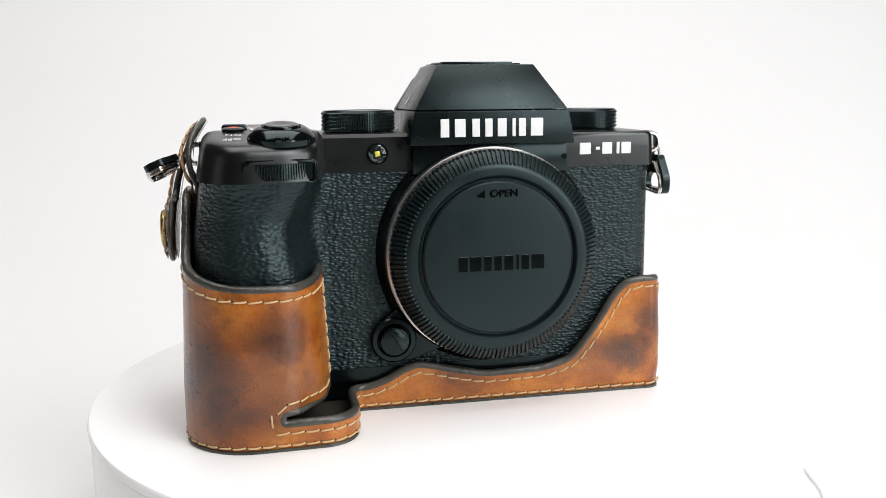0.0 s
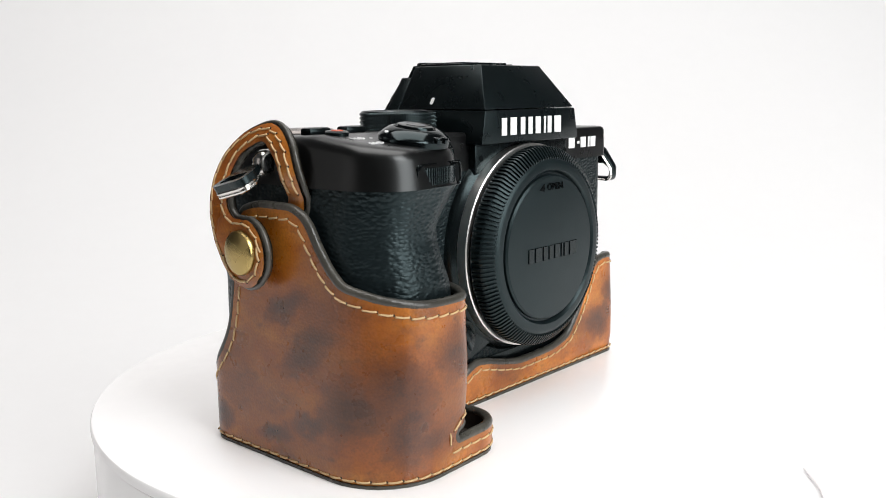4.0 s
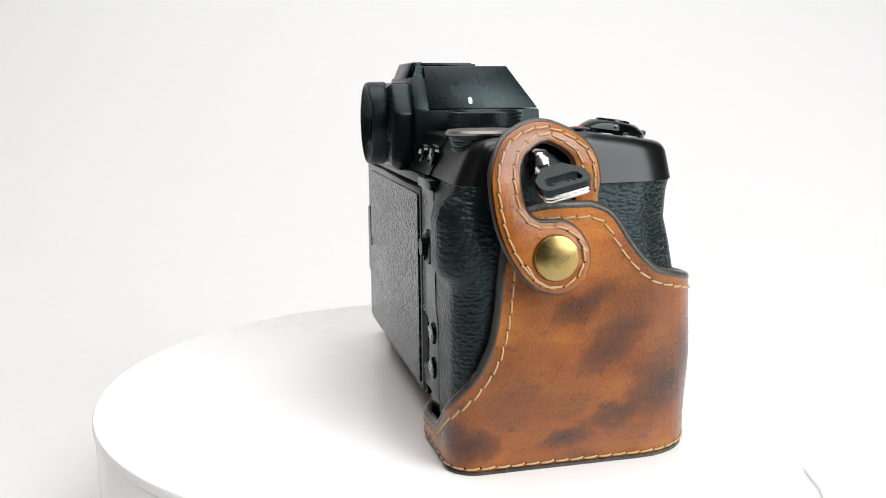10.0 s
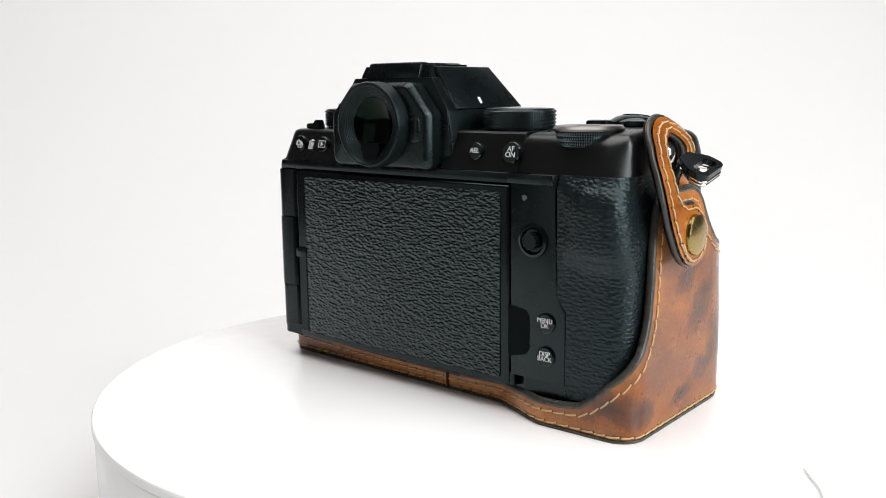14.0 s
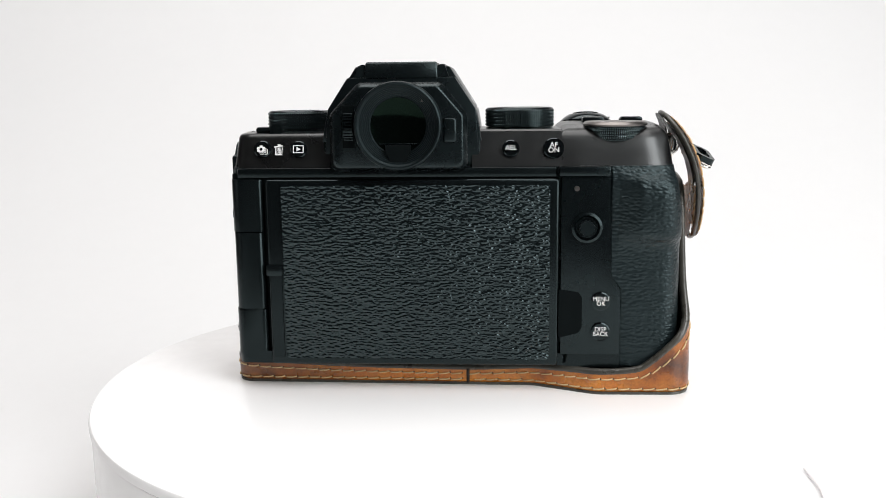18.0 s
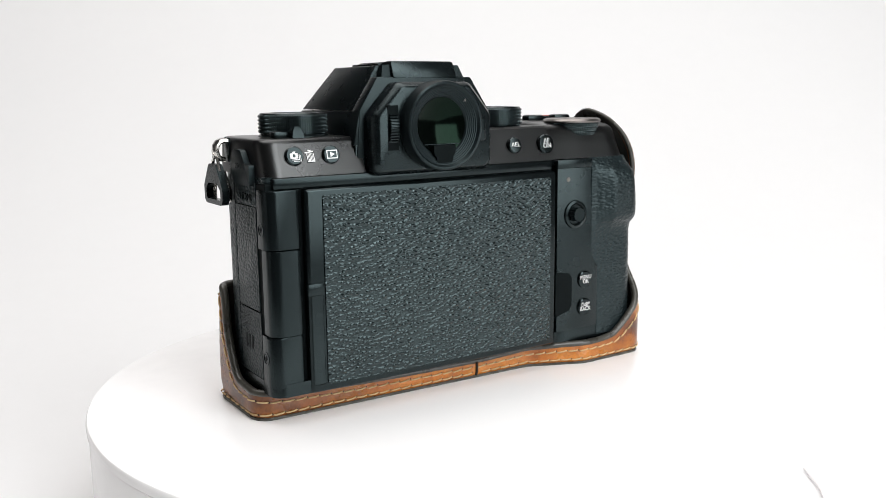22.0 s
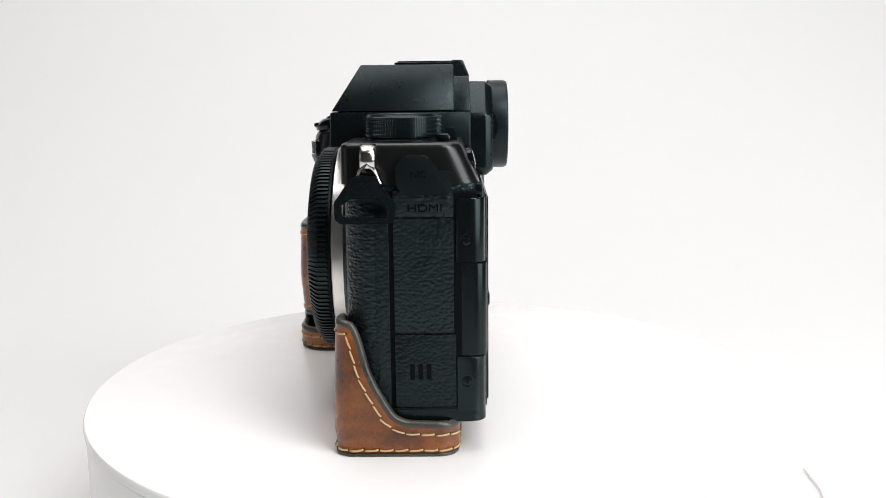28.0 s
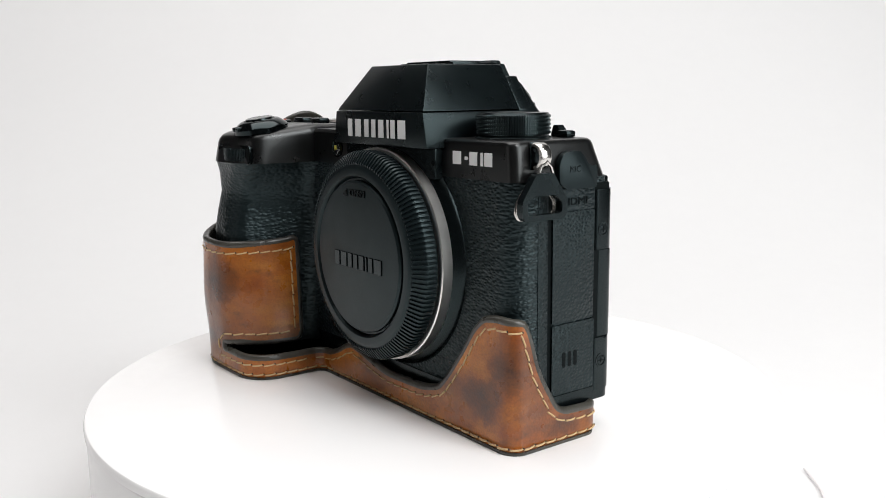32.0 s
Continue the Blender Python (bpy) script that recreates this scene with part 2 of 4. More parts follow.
def place(origin, right, up):
    """A frame on a face: local x to the right, y up, z out of the face."""
    r = Vector(right).normalized()
    u = Vector(up).normalized()
    n = r.cross(u).normalized()
    u = n.cross(r)
    m = Matrix((r, u, n)).transposed().to_4x4()
    m.translation = origin
    return m


def rbox(x0, x1, y0, y1, z0, z1, r=0.6, seg=2, m=None):
    bm = bmesh.new()
    bmesh.ops.create_cube(bm, size=1)
    for v in bm.verts:
        v.co = Vector(((x0 + x1) / 2 + v.co.x * (x1 - x0), (y0 + y1) / 2 + v.co.y * (y1 - y0), (z0 + z1) / 2 + v.co.z * (z1 - z0)))
    if r > 0:
        bmesh.ops.bevel(bm, geom=bm.edges[:], offset=r, segments=seg, affect="EDGES", profile=0.5)
    if m is not None:
        bm.transform(m)
    return bm


def lathe(profile, seg=48, m=None, close=True):
    """Revolve (radius, height) about local z."""
    bm = bmesh.new()
    rings = []
    for r, h in profile:
        if r < 1e-6:
            rings.append([bm.verts.new((0, 0, h))])
        else:
            rings.append([bm.verts.new((r * math.cos(a), r * math.sin(a), h)) for a in (2 * math.pi * i / seg for i in range(seg))])
    for a, b in zip(rings, rings[1:]):
        for i in range(seg):
            j = (i + 1) % seg
            if len(a) == 1 and len(b) == 1:
                continue
            if len(a) == 1:
                bm.faces.new((a[0], b[j], b[i]))
            elif len(b) == 1:
                bm.faces.new((a[i], a[j], b[0]))
            else:
                bm.faces.new((a[i], a[j], b[j], b[i]))
    if close:
        for ring in (rings[0], rings[-1]):
            if len(ring) > 1:
                bm.faces.new(ring)
    if m is not None:
        bm.transform(m)
    return bm


def arc(cx, cy, r, a0, a1, n=6):
    return [(cx + r * math.cos(radians(a0 + (a1 - a0) * i / n)), cy + r * math.sin(radians(a0 + (a1 - a0) * i / n))) for i in range(n + 1)]


def fillet(points, fixed=0):
    """Round the corners of a closed polygon of (x, y, radius)."""
    out = []
    n = len(points)
    for i in range(n):
        p0, p1, p2 = (Vector(points[(i + k) % n][:2]) for k in (-1, 0, 1))
        r = points[i][2]
        a, b = (p0 - p1).normalized(), (p2 - p1).normalized()
        ang = a.angle(b)
        if r <= 0.01 or ang > radians(178):
            if fixed:
                u = (p2 - p0).normalized()
                out += [tuple(p1 + u * (0.06 * (q - fixed / 2))) for q in range(fixed + 1)]
            else:
                out.append(tuple(p1))
            continue
        d = min(r / math.tan(ang / 2), 0.49 * (p0 - p1).length, 0.49 * (p2 - p1).length)
        r = d * math.tan(ang / 2)
        c = p1 + (a + b).normalized() * (r / math.sin(ang / 2))
        s, e = p1 + a * d - c, p1 + b * d - c
        turn = s.angle_signed(e)
        k = fixed or max(3, int(abs(math.degrees(turn)) / 10))
        for q in range(k + 1):
            t = -turn * q / k
            out.append((c.x + s.x * math.cos(t) - s.y * math.sin(t), c.y + s.x * math.sin(t) + s.y * math.cos(t)))
    return out


def extrude(outline, a, b, m=None, bev=0.0, seg=2):
    """A flat outline (x, y), from local z a to b."""
    bm = bmesh.new()
    lo = [bm.verts.new((x, y, a)) for x, y in outline]
    hi = [bm.verts.new((x, y, b)) for x, y in outline]
    n = len(outline)
    bm.faces.new(lo)
    top = bm.faces.new(hi)
    for i in range(n):
        j = (i + 1) % n
        bm.faces.new((lo[i], lo[j], hi[j], hi[i]))
    if bev:
        bmesh.ops.bevel(bm, geom=list(top.edges), offset=bev, segments=seg, affect="EDGES", profile=0.5)
    if m is not None:
        bm.transform(m)
    return bm


def loft(loops, caps=True):
    """Join closed loops of equal length."""
    bm = bmesh.new()
    rows = [[bm.verts.new(p) for p in loop] for loop in loops]
    n = len(rows[0])
    for a, b in zip(rows, rows[1:]):
        for i in range(n):
            j = (i + 1) % n
            bm.faces.new((a[i], a[j], b[j], b[i]))
    if caps:
        bm.faces.new(rows[0])
        bm.faces.new(rows[-1])
    return bm


def tube(points, r, sides=8, closed=False):
    """A round bead along a path."""
    bm = bmesh.new()
    pts = [Vector(p) for p in points]
    n = len(pts)
    rings = []
    nrm = None
    for i, p in enumerate(pts):
        q0, q1 = (pts[(i - 1) % n], pts[(i + 1) % n]) if closed else (pts[max(i - 1, 0)], pts[min(i + 1, n - 1)])
        t = (q1 - q0).normalized()
        if nrm is None:
            nrm = t.orthogonal().normalized()
        nrm = (nrm - t * nrm.dot(t)).normalized()
        bi = t.cross(nrm)
        rings.append([bm.verts.new(p + (nrm * math.cos(a) + bi * math.sin(a)) * r) for a in (2 * math.pi * k / sides for k in range(sides))])
    for i in range(n if closed else n - 1):
        a, b = rings[i], rings[(i + 1) % n]
        off = 0
        if closed and i == n - 1:
            off = min(range(sides), key=lambda o: (a[0].co - b[o].co).length)
        for k in range(sides):
            l = (k + 1) % sides
            bm.faces.new((a[k], a[l], b[(l + off) % sides], b[(k + off) % sides]))
    if not closed:
        bm.faces.new(rings[0])
        bm.faces.new(rings[-1])
    return bm


def join(*bms):
    out = bmesh.new()
    for b in bms:
        me = bpy.data.meshes.new("tmp")
        b.to_mesh(me)
        b.free()
        out.from_mesh(me)
        bpy.data.meshes.remove(me)
    return out


def lettering(name, words, size, m, material, parent, depth=0.12, label="", squeeze=1.0, bold=0.0):
    """Raised words in the built-in font, centred on the frame m."""
    cu = bpy.data.curves.new("tmp", "FONT")
    cu.body, cu.size, cu.align_x, cu.align_y, cu.extrude, cu.space_line = words, size, "CENTER", "CENTER", depth, 0.75
    cu.offset = bold
    ob = bpy.data.objects.new("tmp", cu)
    scene.collection.objects.link(ob)
    bpy.context.view_layer.update()
    me = bpy.data.meshes.new_from_object(ob.evaluated_get(bpy.context.evaluated_depsgraph_get()))
    bpy.data.objects.remove(ob)
    bpy.data.curves.remove(cu)
    bm = bmesh.new()
    bm.from_mesh(me)
    bpy.data.meshes.remove(me)
    bm.transform(m @ Matrix.Diagonal((squeeze, 1, 1, 1)))
    return part(name, bm, material, parent, label)


def knurl(r, z0, z1, columns, rows, depth, m=None, taper=0.0):
    """A drum with a chequered side: blunt studs in rows, with grooves between."""
    bm = bmesh.new()
    loops = []
    levels = [z0] + [z0 + (z1 - z0) * (i + f) / rows for i in range(rows) for f in (0.14, 0.36, 0.72, 0.94)] + [z1]
    proud = [0] + [p for _ in range(rows) for p in (0, 1, 1, 0)] + [0]
    for z, p in zip(levels, proud):
        base = r + taper * (z - z1) / (z1 - z0)
        row = []
        for j in range(columns):
            for f, q in ((0.0, 0), (0.30, 1), (0.68, 1)):
                a, rr = 2 * math.pi * (j + f) / columns, base - depth * (1 - q * (0.4 + 0.6 * p))
                row.append(bm.verts.new((rr * math.cos(a), rr * math.sin(a), z)))
        loops.append(row)
    n = len(loops[0])
    for a, b in zip(loops, loops[1:]):
        for j in range(n):
            l = (j + 1) % n
            bm.faces.new((a[j], a[l], b[l], b[j]))
    bm.faces.new(loops[0])
    bm.faces.new(loops[-1])
    if m is not None:
        bm.transform(m)
    return bm


def ribbed(r, z0, z1, teeth, depth, m=None):
    """A drum with upright ribs."""
    out = []
    for j in range(teeth):
        for f, rr in ((0.0, r - depth), (0.2, r), (0.55, r), (0.75, r - depth)):
            a = 2 * math.pi * (j + f) / teeth
            out.append((rr * math.cos(a), rr * math.sin(a)))
    return extrude(out, z0, z1, m)


# ---- the set ----
def build_set():
    w = 0.76
    # table and backdrop: one sheet of white paper that curves up behind
    prof = [(-0.34, 0.0), (0.0, 0.0)] + [(0.22 + 0.9 * math.sin(radians(a)), 0.9 - 0.9 * math.cos(radians(a))) for a in range(0, 91, 5)] + [(1.12, 2.0)]
    bm = bmesh.new()
    rows = [[bm.verts.new((x * 1000, y * 1000, z * 1000)) for x in (-w, -0.5, 0.5, w)] for y, z in prof]
    for a, b in zip(rows, rows[1:]):
        for i in range(3):
            bm.faces.new((a[i], a[i + 1], b[i + 1], b[i]))
    tagged(link_mesh("backdrop", bm, PAPER), "seamless white paper sweep under and behind the turntable", "backdrop", kind="structure")
    # Unseen room shell, added in dark grey to hold down bounce and reflections
    for name, box in (("wall_left", (-1660, -1602, -1560, 1180, -742, 2060)), ("wall_right", (1602, 1660, -1560, 1180, -742, 2060)),
                      ("wall_behind", (-1602, 1602, -1560, -1502, -742, 2060)), ("wall_back", (-1602, 1602, 1140, 1180, -742, 2002)), ("floor", (-1660, 1660, -1560, 1180, -800, -745)), ("ceiling", (-1602, 1602, -1502, 1180, 2002, 2060))):
        tagged(link_mesh(name, rbox(*box, 2, 1), WALL), "added unseen dark grey studio " + name.split("_")[0], name.split("_")[0], kind="structure")
    # thin cord lying on the paper
    pts = [(118.6, 20, 1.0), (118.2, 14, 1.0), (117.6, 6, 1.0), (116.4, 0, 1.0), (114.5, -6, 1.0), (111, -14, 1.0), (106, -24, 1.0), (100, -34, 1.0)]
    tagged(link_mesh("cord", tube(pts, 0.55), CORD), "thin pale cord lying on the white paper", "cord")


build_set()


# ---- turntable ----
PX, PY = -0.75, 1.0              # the platter's centre, millimetres from the spin axis of the things on it


def build_turntable():
    table = thing("turntable", "low white turntable with a glossy round platter on the paper", "turntable")
    table.location = (PX * MM, PY * MM, 0)
    part("housing", lathe([(0, 0), (88, 0), (89, 1), (89, 17), (88, 18), (0, 18)], 96), PLATTER, table)
    ecc = pose(0.19, -1.08, 0)     # the platter runs a little out of true
    disc = part("platter", lathe([(0, 0), (96.5, 0), (97.1, -0.15), (97.4, -0.5), (97.5, -1.1), (97.4, -2.4), (97.1, -2.75), (96.95, -2.85), (96.95, -19), (95.8, -20), (0, -20)], 160, ecc), PLATTER, table, "glossy white platter with a rounded lip")
    part("groove", lathe([(97.0, -2.86), (97.0, -3.1)], 160, ecc, close=False), CORD, disc, "thin grey joint line under the lip")
    return disc


platter = build_turntable()


# ---- photo camera; x to its badge side, -y out of its front, z up, from the spin axis ----
FRONT = ((1, 0, 0), (0, 0, 1))
BACK = ((-1, 0, 0), (0, 0, 1))
SIDE = ((0, 1, 0), (0, 0, 1))
SLANT = ((-1, 0, 0), (0, -0.42, 0.907))     # the sloping rear of the top plate
STEEP = ((-1, 0, 0), (0, -0.22, 0.975))      # the buttons on it stand a little steeper


def grip_front(z):
    zs, ys = (0, 25, 42, 48, 54, 60, 64, 73), (-44, -44, -44.2, -43.0, -41.6, -42.2, -43.2, -42.4)
    return float(np.interp(z, zs, ys))


def body_plan(z):
    g = grip_front(z)
    e = float(np.interp(z, (8, 50, 58, 63), (-67.4, -67.2, -66.0, -65.0)))
    r = float(np.interp(z, (8, 40, 42, 44.5, 56, 59, 61.5, 63.2), (12.3, 12.0, 12.5, 14.9, 14.9, 14.0, 11.5, 10.6)))
    e2 = float(np.interp(z, (29.6, 33.2), (50.7, 47.8)))
    k = float(np.interp(z, (38, 44, 48, 51, 54, 57, 60, 63.2), (-0.5, -2.0, -3.0, -3.4, -2.8, -1.2, 1.0, 3.2)))
    return fillet([(56.6, 9.5, 2), (56.6, -20.7, 6.5), (-36.2 + 0.5 * min(k, 0), -20.7, 5), (-41.0 + k, g + 2.6, 5), (-46.5 + k, g, 9), (-59.2, g + 0.2, 9), (e + 1.2, g + 9.5, 12), (e, g + 27, 20), (e, r, 6), (-55.5, r, 3), (-e2 - 2.0, min(r, 12.3), 2), (-e2 - 0.1, min(r, 12.1), 0.5), (-e2 + 1.0, 9.5, 0.5)], 7)


def build_camera():
    cam_body = thing("photo_camera", "black mirrorless camera with grained covering in a leather case", "camera")
    # --- covered body and grip
    levels = (7.8, 11, 25, 29.6, 33.2, 36, 40, 42, 43, 44, 45.5, 48, 51, 54, 56, 57.5, 59, 60.2, 61.5, 63.2)
    bm = loft([[(x, y, z) for x, y in body_plan(z)] for z in levels])
    for f in bm.faces:
        f.material_index = 1 if f.calc_center_median().x > -35.5 else 0
    part("body_covering", bm, [GRIP, COVER], cam_body, "black grained leatherette", 50)
    part("bottom_plate", extrude(fillet([(-35.2, -21.1, 0.3), (57.0, -21.1, 6.0), (57.0, 11.7, 3.6), (-35.2, 11.7, 0.3)]), 7.6, 11.0, None, 0.7), SHELL, cam_body)
    part("rear_foot", extrude(fillet([(-34.2, 3.5, 0.3), (-34.2, 9.6, 0.6), (-38.5, 11.3, 2.0), (-58.0, 12.25, 3.0), (-63.8, 10.6, 4.0), (-63.8, 3.5, 0.3)]), 7.0, 10.9, None, 0.5), SHELL, cam_body, "smooth black rear edge of the base")
    part("underside", rbox(-62, 54, -19.2, 4.2, 1.72, 8.2, 0.8, 2), SHELL, cam_body)
    # --- top plate: badge side
    def badge_plan(x1, yf, yr, z):
        return [(x, y, z) for x, y in fillet([(29.0, yf, 0), (x1, yf, 2.6), (x1, yr, 4.8), (29.0, yr, 0)], 7)]
    bm = loft([badge_plan(56.75, -20.9, 10.4, 63.1), badge_plan(56.5, -20.95, 8.0, 68.2), badge_plan(56.3, -20.95, 6.8, 71.0), badge_plan(56.1, -20.8, 6.4, 71.7), badge_plan(55.6, -20.35, 5.9, 72.15), badge_plan(54.9, -19.7, 5.2, 72.3)])
    part("top_plate", bm, METALLIC, cam_body, "", 40)
    yz = [(-20.8, 63.1), (-20.9, 72.0), (-20.2, 72.9), (5.2, 73.0), (6.0, 72.5), (10.4, 63.1)]
    part("top_plate", loft([[(x, y, z) for y, z in yz] for x in (-34.5, -10.0)]), METALLIC, cam_body)

    # grip deck: slopes down to the front and leans in at the back
    plan = fillet([(-33.8, 9.9, 0.3), (-33.8, -22.0, 0.3), (-36.6, -39.8, 4.0), (-43, -42.2, 6), (-59.3, -43.9, 9), (-64.6, -35.0, 12), (-65.8, -16.0, 30), (-65.2, 10.6, 6)])
    dense = []
    for (ax, ay), (bx, by) in zip(plan, plan[1:] + plan[:1]):
        k = max(1, int(math.hypot(bx - ax, by - ay) / 0.9))
        dense += [(ax + (bx - ax) * i / k, ay + (by - ay) * i / k) for i in range(k)]
    for _ in range(9):
        dense = [p if p[0] > -35.5 else ((a[0] + 2 * p[0] + b[0]) / 4, (a[1] + 2 * p[1] + b[1]) / 4) for a, p, b in zip(dense[-1:] + dense[:-1], dense, dense[1:] + dense[:1])]
    plan = dense

    def ease(v):
        v = min(1.0, max(0.0, v))
        return v * v * (3 - 2 * v)

    def deck_top(y):
        return float(np.interp(y, (-43, -37, -20, -5, 4, 11), (71.2, 72.1, 74.3, 73.9, 73.0, 71.6)))

    def deck(rise, inset):
        row = []
        for x, y in plan:
            xi, yi = -50 + (x + 50) * (1 - inset / 15), -16 + (y + 16) * (1 - inset / 26)
            yi -= 4.2 * rise * ease((y - 3) / 7.5)
            yi += 1.4 * rise * ease((-26 - y) / 14)
            row.append((xi + 1.9 * rise * ease((-52 - x) / 12), yi, 63.1 + (deck_top(yi) - 63.1) * rise))
        return row
    rows = [deck(r, i) for r, i in ((0, 0), (0.45, 0), (0.74, 0.06), (0.84, 0.28), (0.92, 0.75), (0.97, 1.4), (1.0, 2.5))]
    rows += [[(x + (-50 - x) * f, y, z) for x, y, z in rows[-1]] for f in (0.3, 0.6, 0.9, 1.0)]
    bm = loft(rows)
    bmesh.ops.remove_doubles(bm, verts=bm.verts[:], dist=0.02)
    part("grip_top", bm, METALLIC, cam_body, "satin black top of the grip", 40)

    # --- finder hump
    part("mount_brow", rbox(-11.3, 30.4, -23.2, -15, 62.2, 70.6, 0.4), PLASTIC, cam_body)
    for x in (-9.1, 29.6):
        part("screw_hole", lathe([(0.75, 0), (0.75, 0.06), (0, 0.06)], 16, place((x, -23.22, 66.2), *FRONT)), DARK, cam_body)
    lo = [(-12.6, -26.4), (31.4, -26.4), (31.4, 8.7), (-12.6, 8.7)]
    hi = [(-11.1, -26.3), (29.7, -26.3), (29.7, 8.7), (-11.1, 8.7)]
    bm = loft([[(x, y, 69.9) for x, y in lo], [(x, y, 78.5) for x, y in hi]])
    bmesh.ops.bevel(bm, geom=bm.edges[:], offset=0.35, segments=2, affect="EDGES", profile=0.5)
    part("hump_band", bm, CRINKLE, cam_body, "upright front band of the finder hump")
    part("hump_core", rbox(-12.2, 31.0, -19, 8.6, 62, 70.2, 0.3), SHELL, cam_body)
    lo = [(-10.9, -26.0), (29.5, -26.0), (29.5, 4.7), (-10.9, 4.7)]
    hi = [(-3.8, -19.1), (22.2, -19.1), (22.2, 4.7), (-3.8, 4.7)]
    bm = loft([[(x, y, 78.75) for x, y in lo], [(x, y, 90.3) for x, y in hi]])
    bmesh.ops.bevel(bm, geom=bm.edges[:], offset=0.3, segments=2, affect="EDGES", profile=0.5)
    part("hump_roof", bm, CRINKLE, cam_body, "sloped pyramid roof of the finder hump")
    hexa = [(-12.2, 63), (-11.0, 78.8), (-5.4, 87.3), (24.0, 87.3), (29.6, 78.8), (30.9, 63)]
    bm = loft([[(x, 4.6, z) for x, z in hexa], [(x, 8.9 - (0.35 if z > 80 else 0), z) for x, z in hexa]])
    bmesh.ops.bevel(bm, geom=bm.edges[:], offset=0.3, segments=2, affect="EDGES", profile=0.5)
    part("hump_back", bm, CRINKLE, cam_body)
    bm = loft([[(-3.7, y, 87.3) for y in (4.6,)] + [(22.2, 4.6, 87.3), (22.2, 7.6, 87.3), (-3.7, 7.6, 87.3)], [(-2.6, 4.6, 90.5), (21.2, 4.6, 90.5), (21.2, 6.5, 90.5), (-2.6, 6.5, 90.5)]])
    part("shoe_end", bm, CRINKLE, cam_body)
    tail = loft([[(-0.8, 4.0, 87.4), (19.4, 4.0, 87.4), (19.4, 8.9, 87.0), (-0.8, 8.9, 87.0)], [(-0.5, 4.0, 91.5), (19.1, 4.0, 91.5), (19.1, 7.1, 91.5), (-0.5, 7.1, 91.5)]])
    bmesh.ops.bevel(tail, geom=tail.edges[:], offset=0.5, segments=2, affect="EDGES", profile=0.5)
    part("shoe_cover", join(rbox(-0.6, 19.2, -9.9, 5.0, 90.0, 91.3, 0.35), tail), PLASTIC, cam_body, "black slip-in hot shoe cover")
    for x, y in ((-1.8, -4), (20.4, -4)):
        part("shoe_rail", rbox(x - 0.7, x + 0.7, -10.5, 4, 90.0, 90.9, 0.2), SHELL, cam_body)
    part("index_mark", extrude(fillet([(-0.55, -1.05, 0.5), (0.55, -1.05, 0.5), (0.55, 1.05, 0.5), (-0.55, 1.05, 0.5)]), 0, 0.1, place((-9.75, -7.0, 80.9), (0, -1, 0), (0.52, 0, 0.85))), WHITE_INK, cam_body, "white index line")

    # plain white blocks in place of the maker's name and the model name
    x = -4.6
    for wdt in (3.3, 4.1, 3.0, 2.9, 3.5, 1.3, 2.8, 4.9):
        part("badge_block", rbox(x, x + wdt * 0.68, -26.62, -26.4, 71.9, 76.5, 0.08, 1), WHITE_INK, cam_body, "plain white block")
        x += wdt + 0.0 + 3.35 / 8
    x = 34.7
    for wdt, h in ((4.4, 3.1), (1.6, 0.8), (3.9, 3.1), (1.2, 3.1), (3.8, 3.1)):
        part("model_block", rbox(x, x + wdt * 0.72, -21.2, -20.85, 67.9 - h / 2, 67.9 + h / 2, 0.06, 1), WHITE_INK, cam_body, "plain white block")
        x += wdt + 0.2

    # --- focus lamp
    m = place((-20.1, -20.85, 67.8), *FRONT)
    lamp = part("focus_lamp", lathe([(2.75, 0), (2.75, 0.35), (2.35, 0.35), (2.2, 0.1), (0, 0.1)], 32, m), GLOSS, cam_body, "small round focus lamp")
    part("bulb", rbox(-0.7, 0.6, -0.65, 0.7, 0.05, 0.45, 0.2, 2, m @ pose(0, 0, 0, 0, 0, 12)), AMBER, lamp, "yellow lamp lens")
    part("window", lathe([(2.2, 0.75), (1.6, 1.0), (0, 1.1), (0, 0.95), (2.2, 0.7)], 32, m, close=False), LENS, lamp, "clear domed window").visible_shadow = False

    # --- lens mount and release button
    m = place((9.0, 0, 41.3), *FRONT) @ Matrix.Diagonal((1.02, 1.02, 1, 1))
    part("mount_base", lathe([(29.6, 20.6), (29.3, 21.6), (28.4, 22.4), (27.6, 23.2), (20, 23.2), (20, 20.6)], 96, m), SHELL, cam_body, "black ring round the lens mount")
    part("mount_ring", lathe([(27.5, 23.1), (27.5, 26.0), (27.2, 26.25), (20, 26.25), (20, 23.1)], 96, m), BRUSHED, cam_body, "bright steel mount flange")
    boss = fillet([(-19.5, 24.2, 1.5), (-21.5, 14.6, 2.5), (-13.0, 12.9, 2), (-3, 16.2, 1), (-12, 30, 1)])
    part("release_boss", extrude(boss, 20.6, 22.4, place((0, 0, 0), *FRONT), 0.6), SHELL, cam_body)
    m = place((-17.0, -22.4, 18.6), *FRONT)
    part("release_collar", lathe([(6.1, -1.6), (6.1, 0.2), (5.7, 0.7), (4.6, 0.8), (4.25, 0.5), (4.2, -0.6), (0, -0.6)], 48, m), SHELL, cam_body, "round collar of the release button")
    btn = part("release_button", lathe([(3.95, -0.8), (3.95, 1.5), (3.7, 2.0), (3.2, 2.15), (0, 1.75)], 48, m), SHELL, cam_body, "round lens release button")
    half = arc(0, 0, 3.3, -90, 90, 14)
    part("thumb_facet", extrude(half, 1.6, 2.6, m @ pose(0, 0, 0, 0, 8, 28), 0.4), PLASTIC, btn, "raised crescent for the thumb")

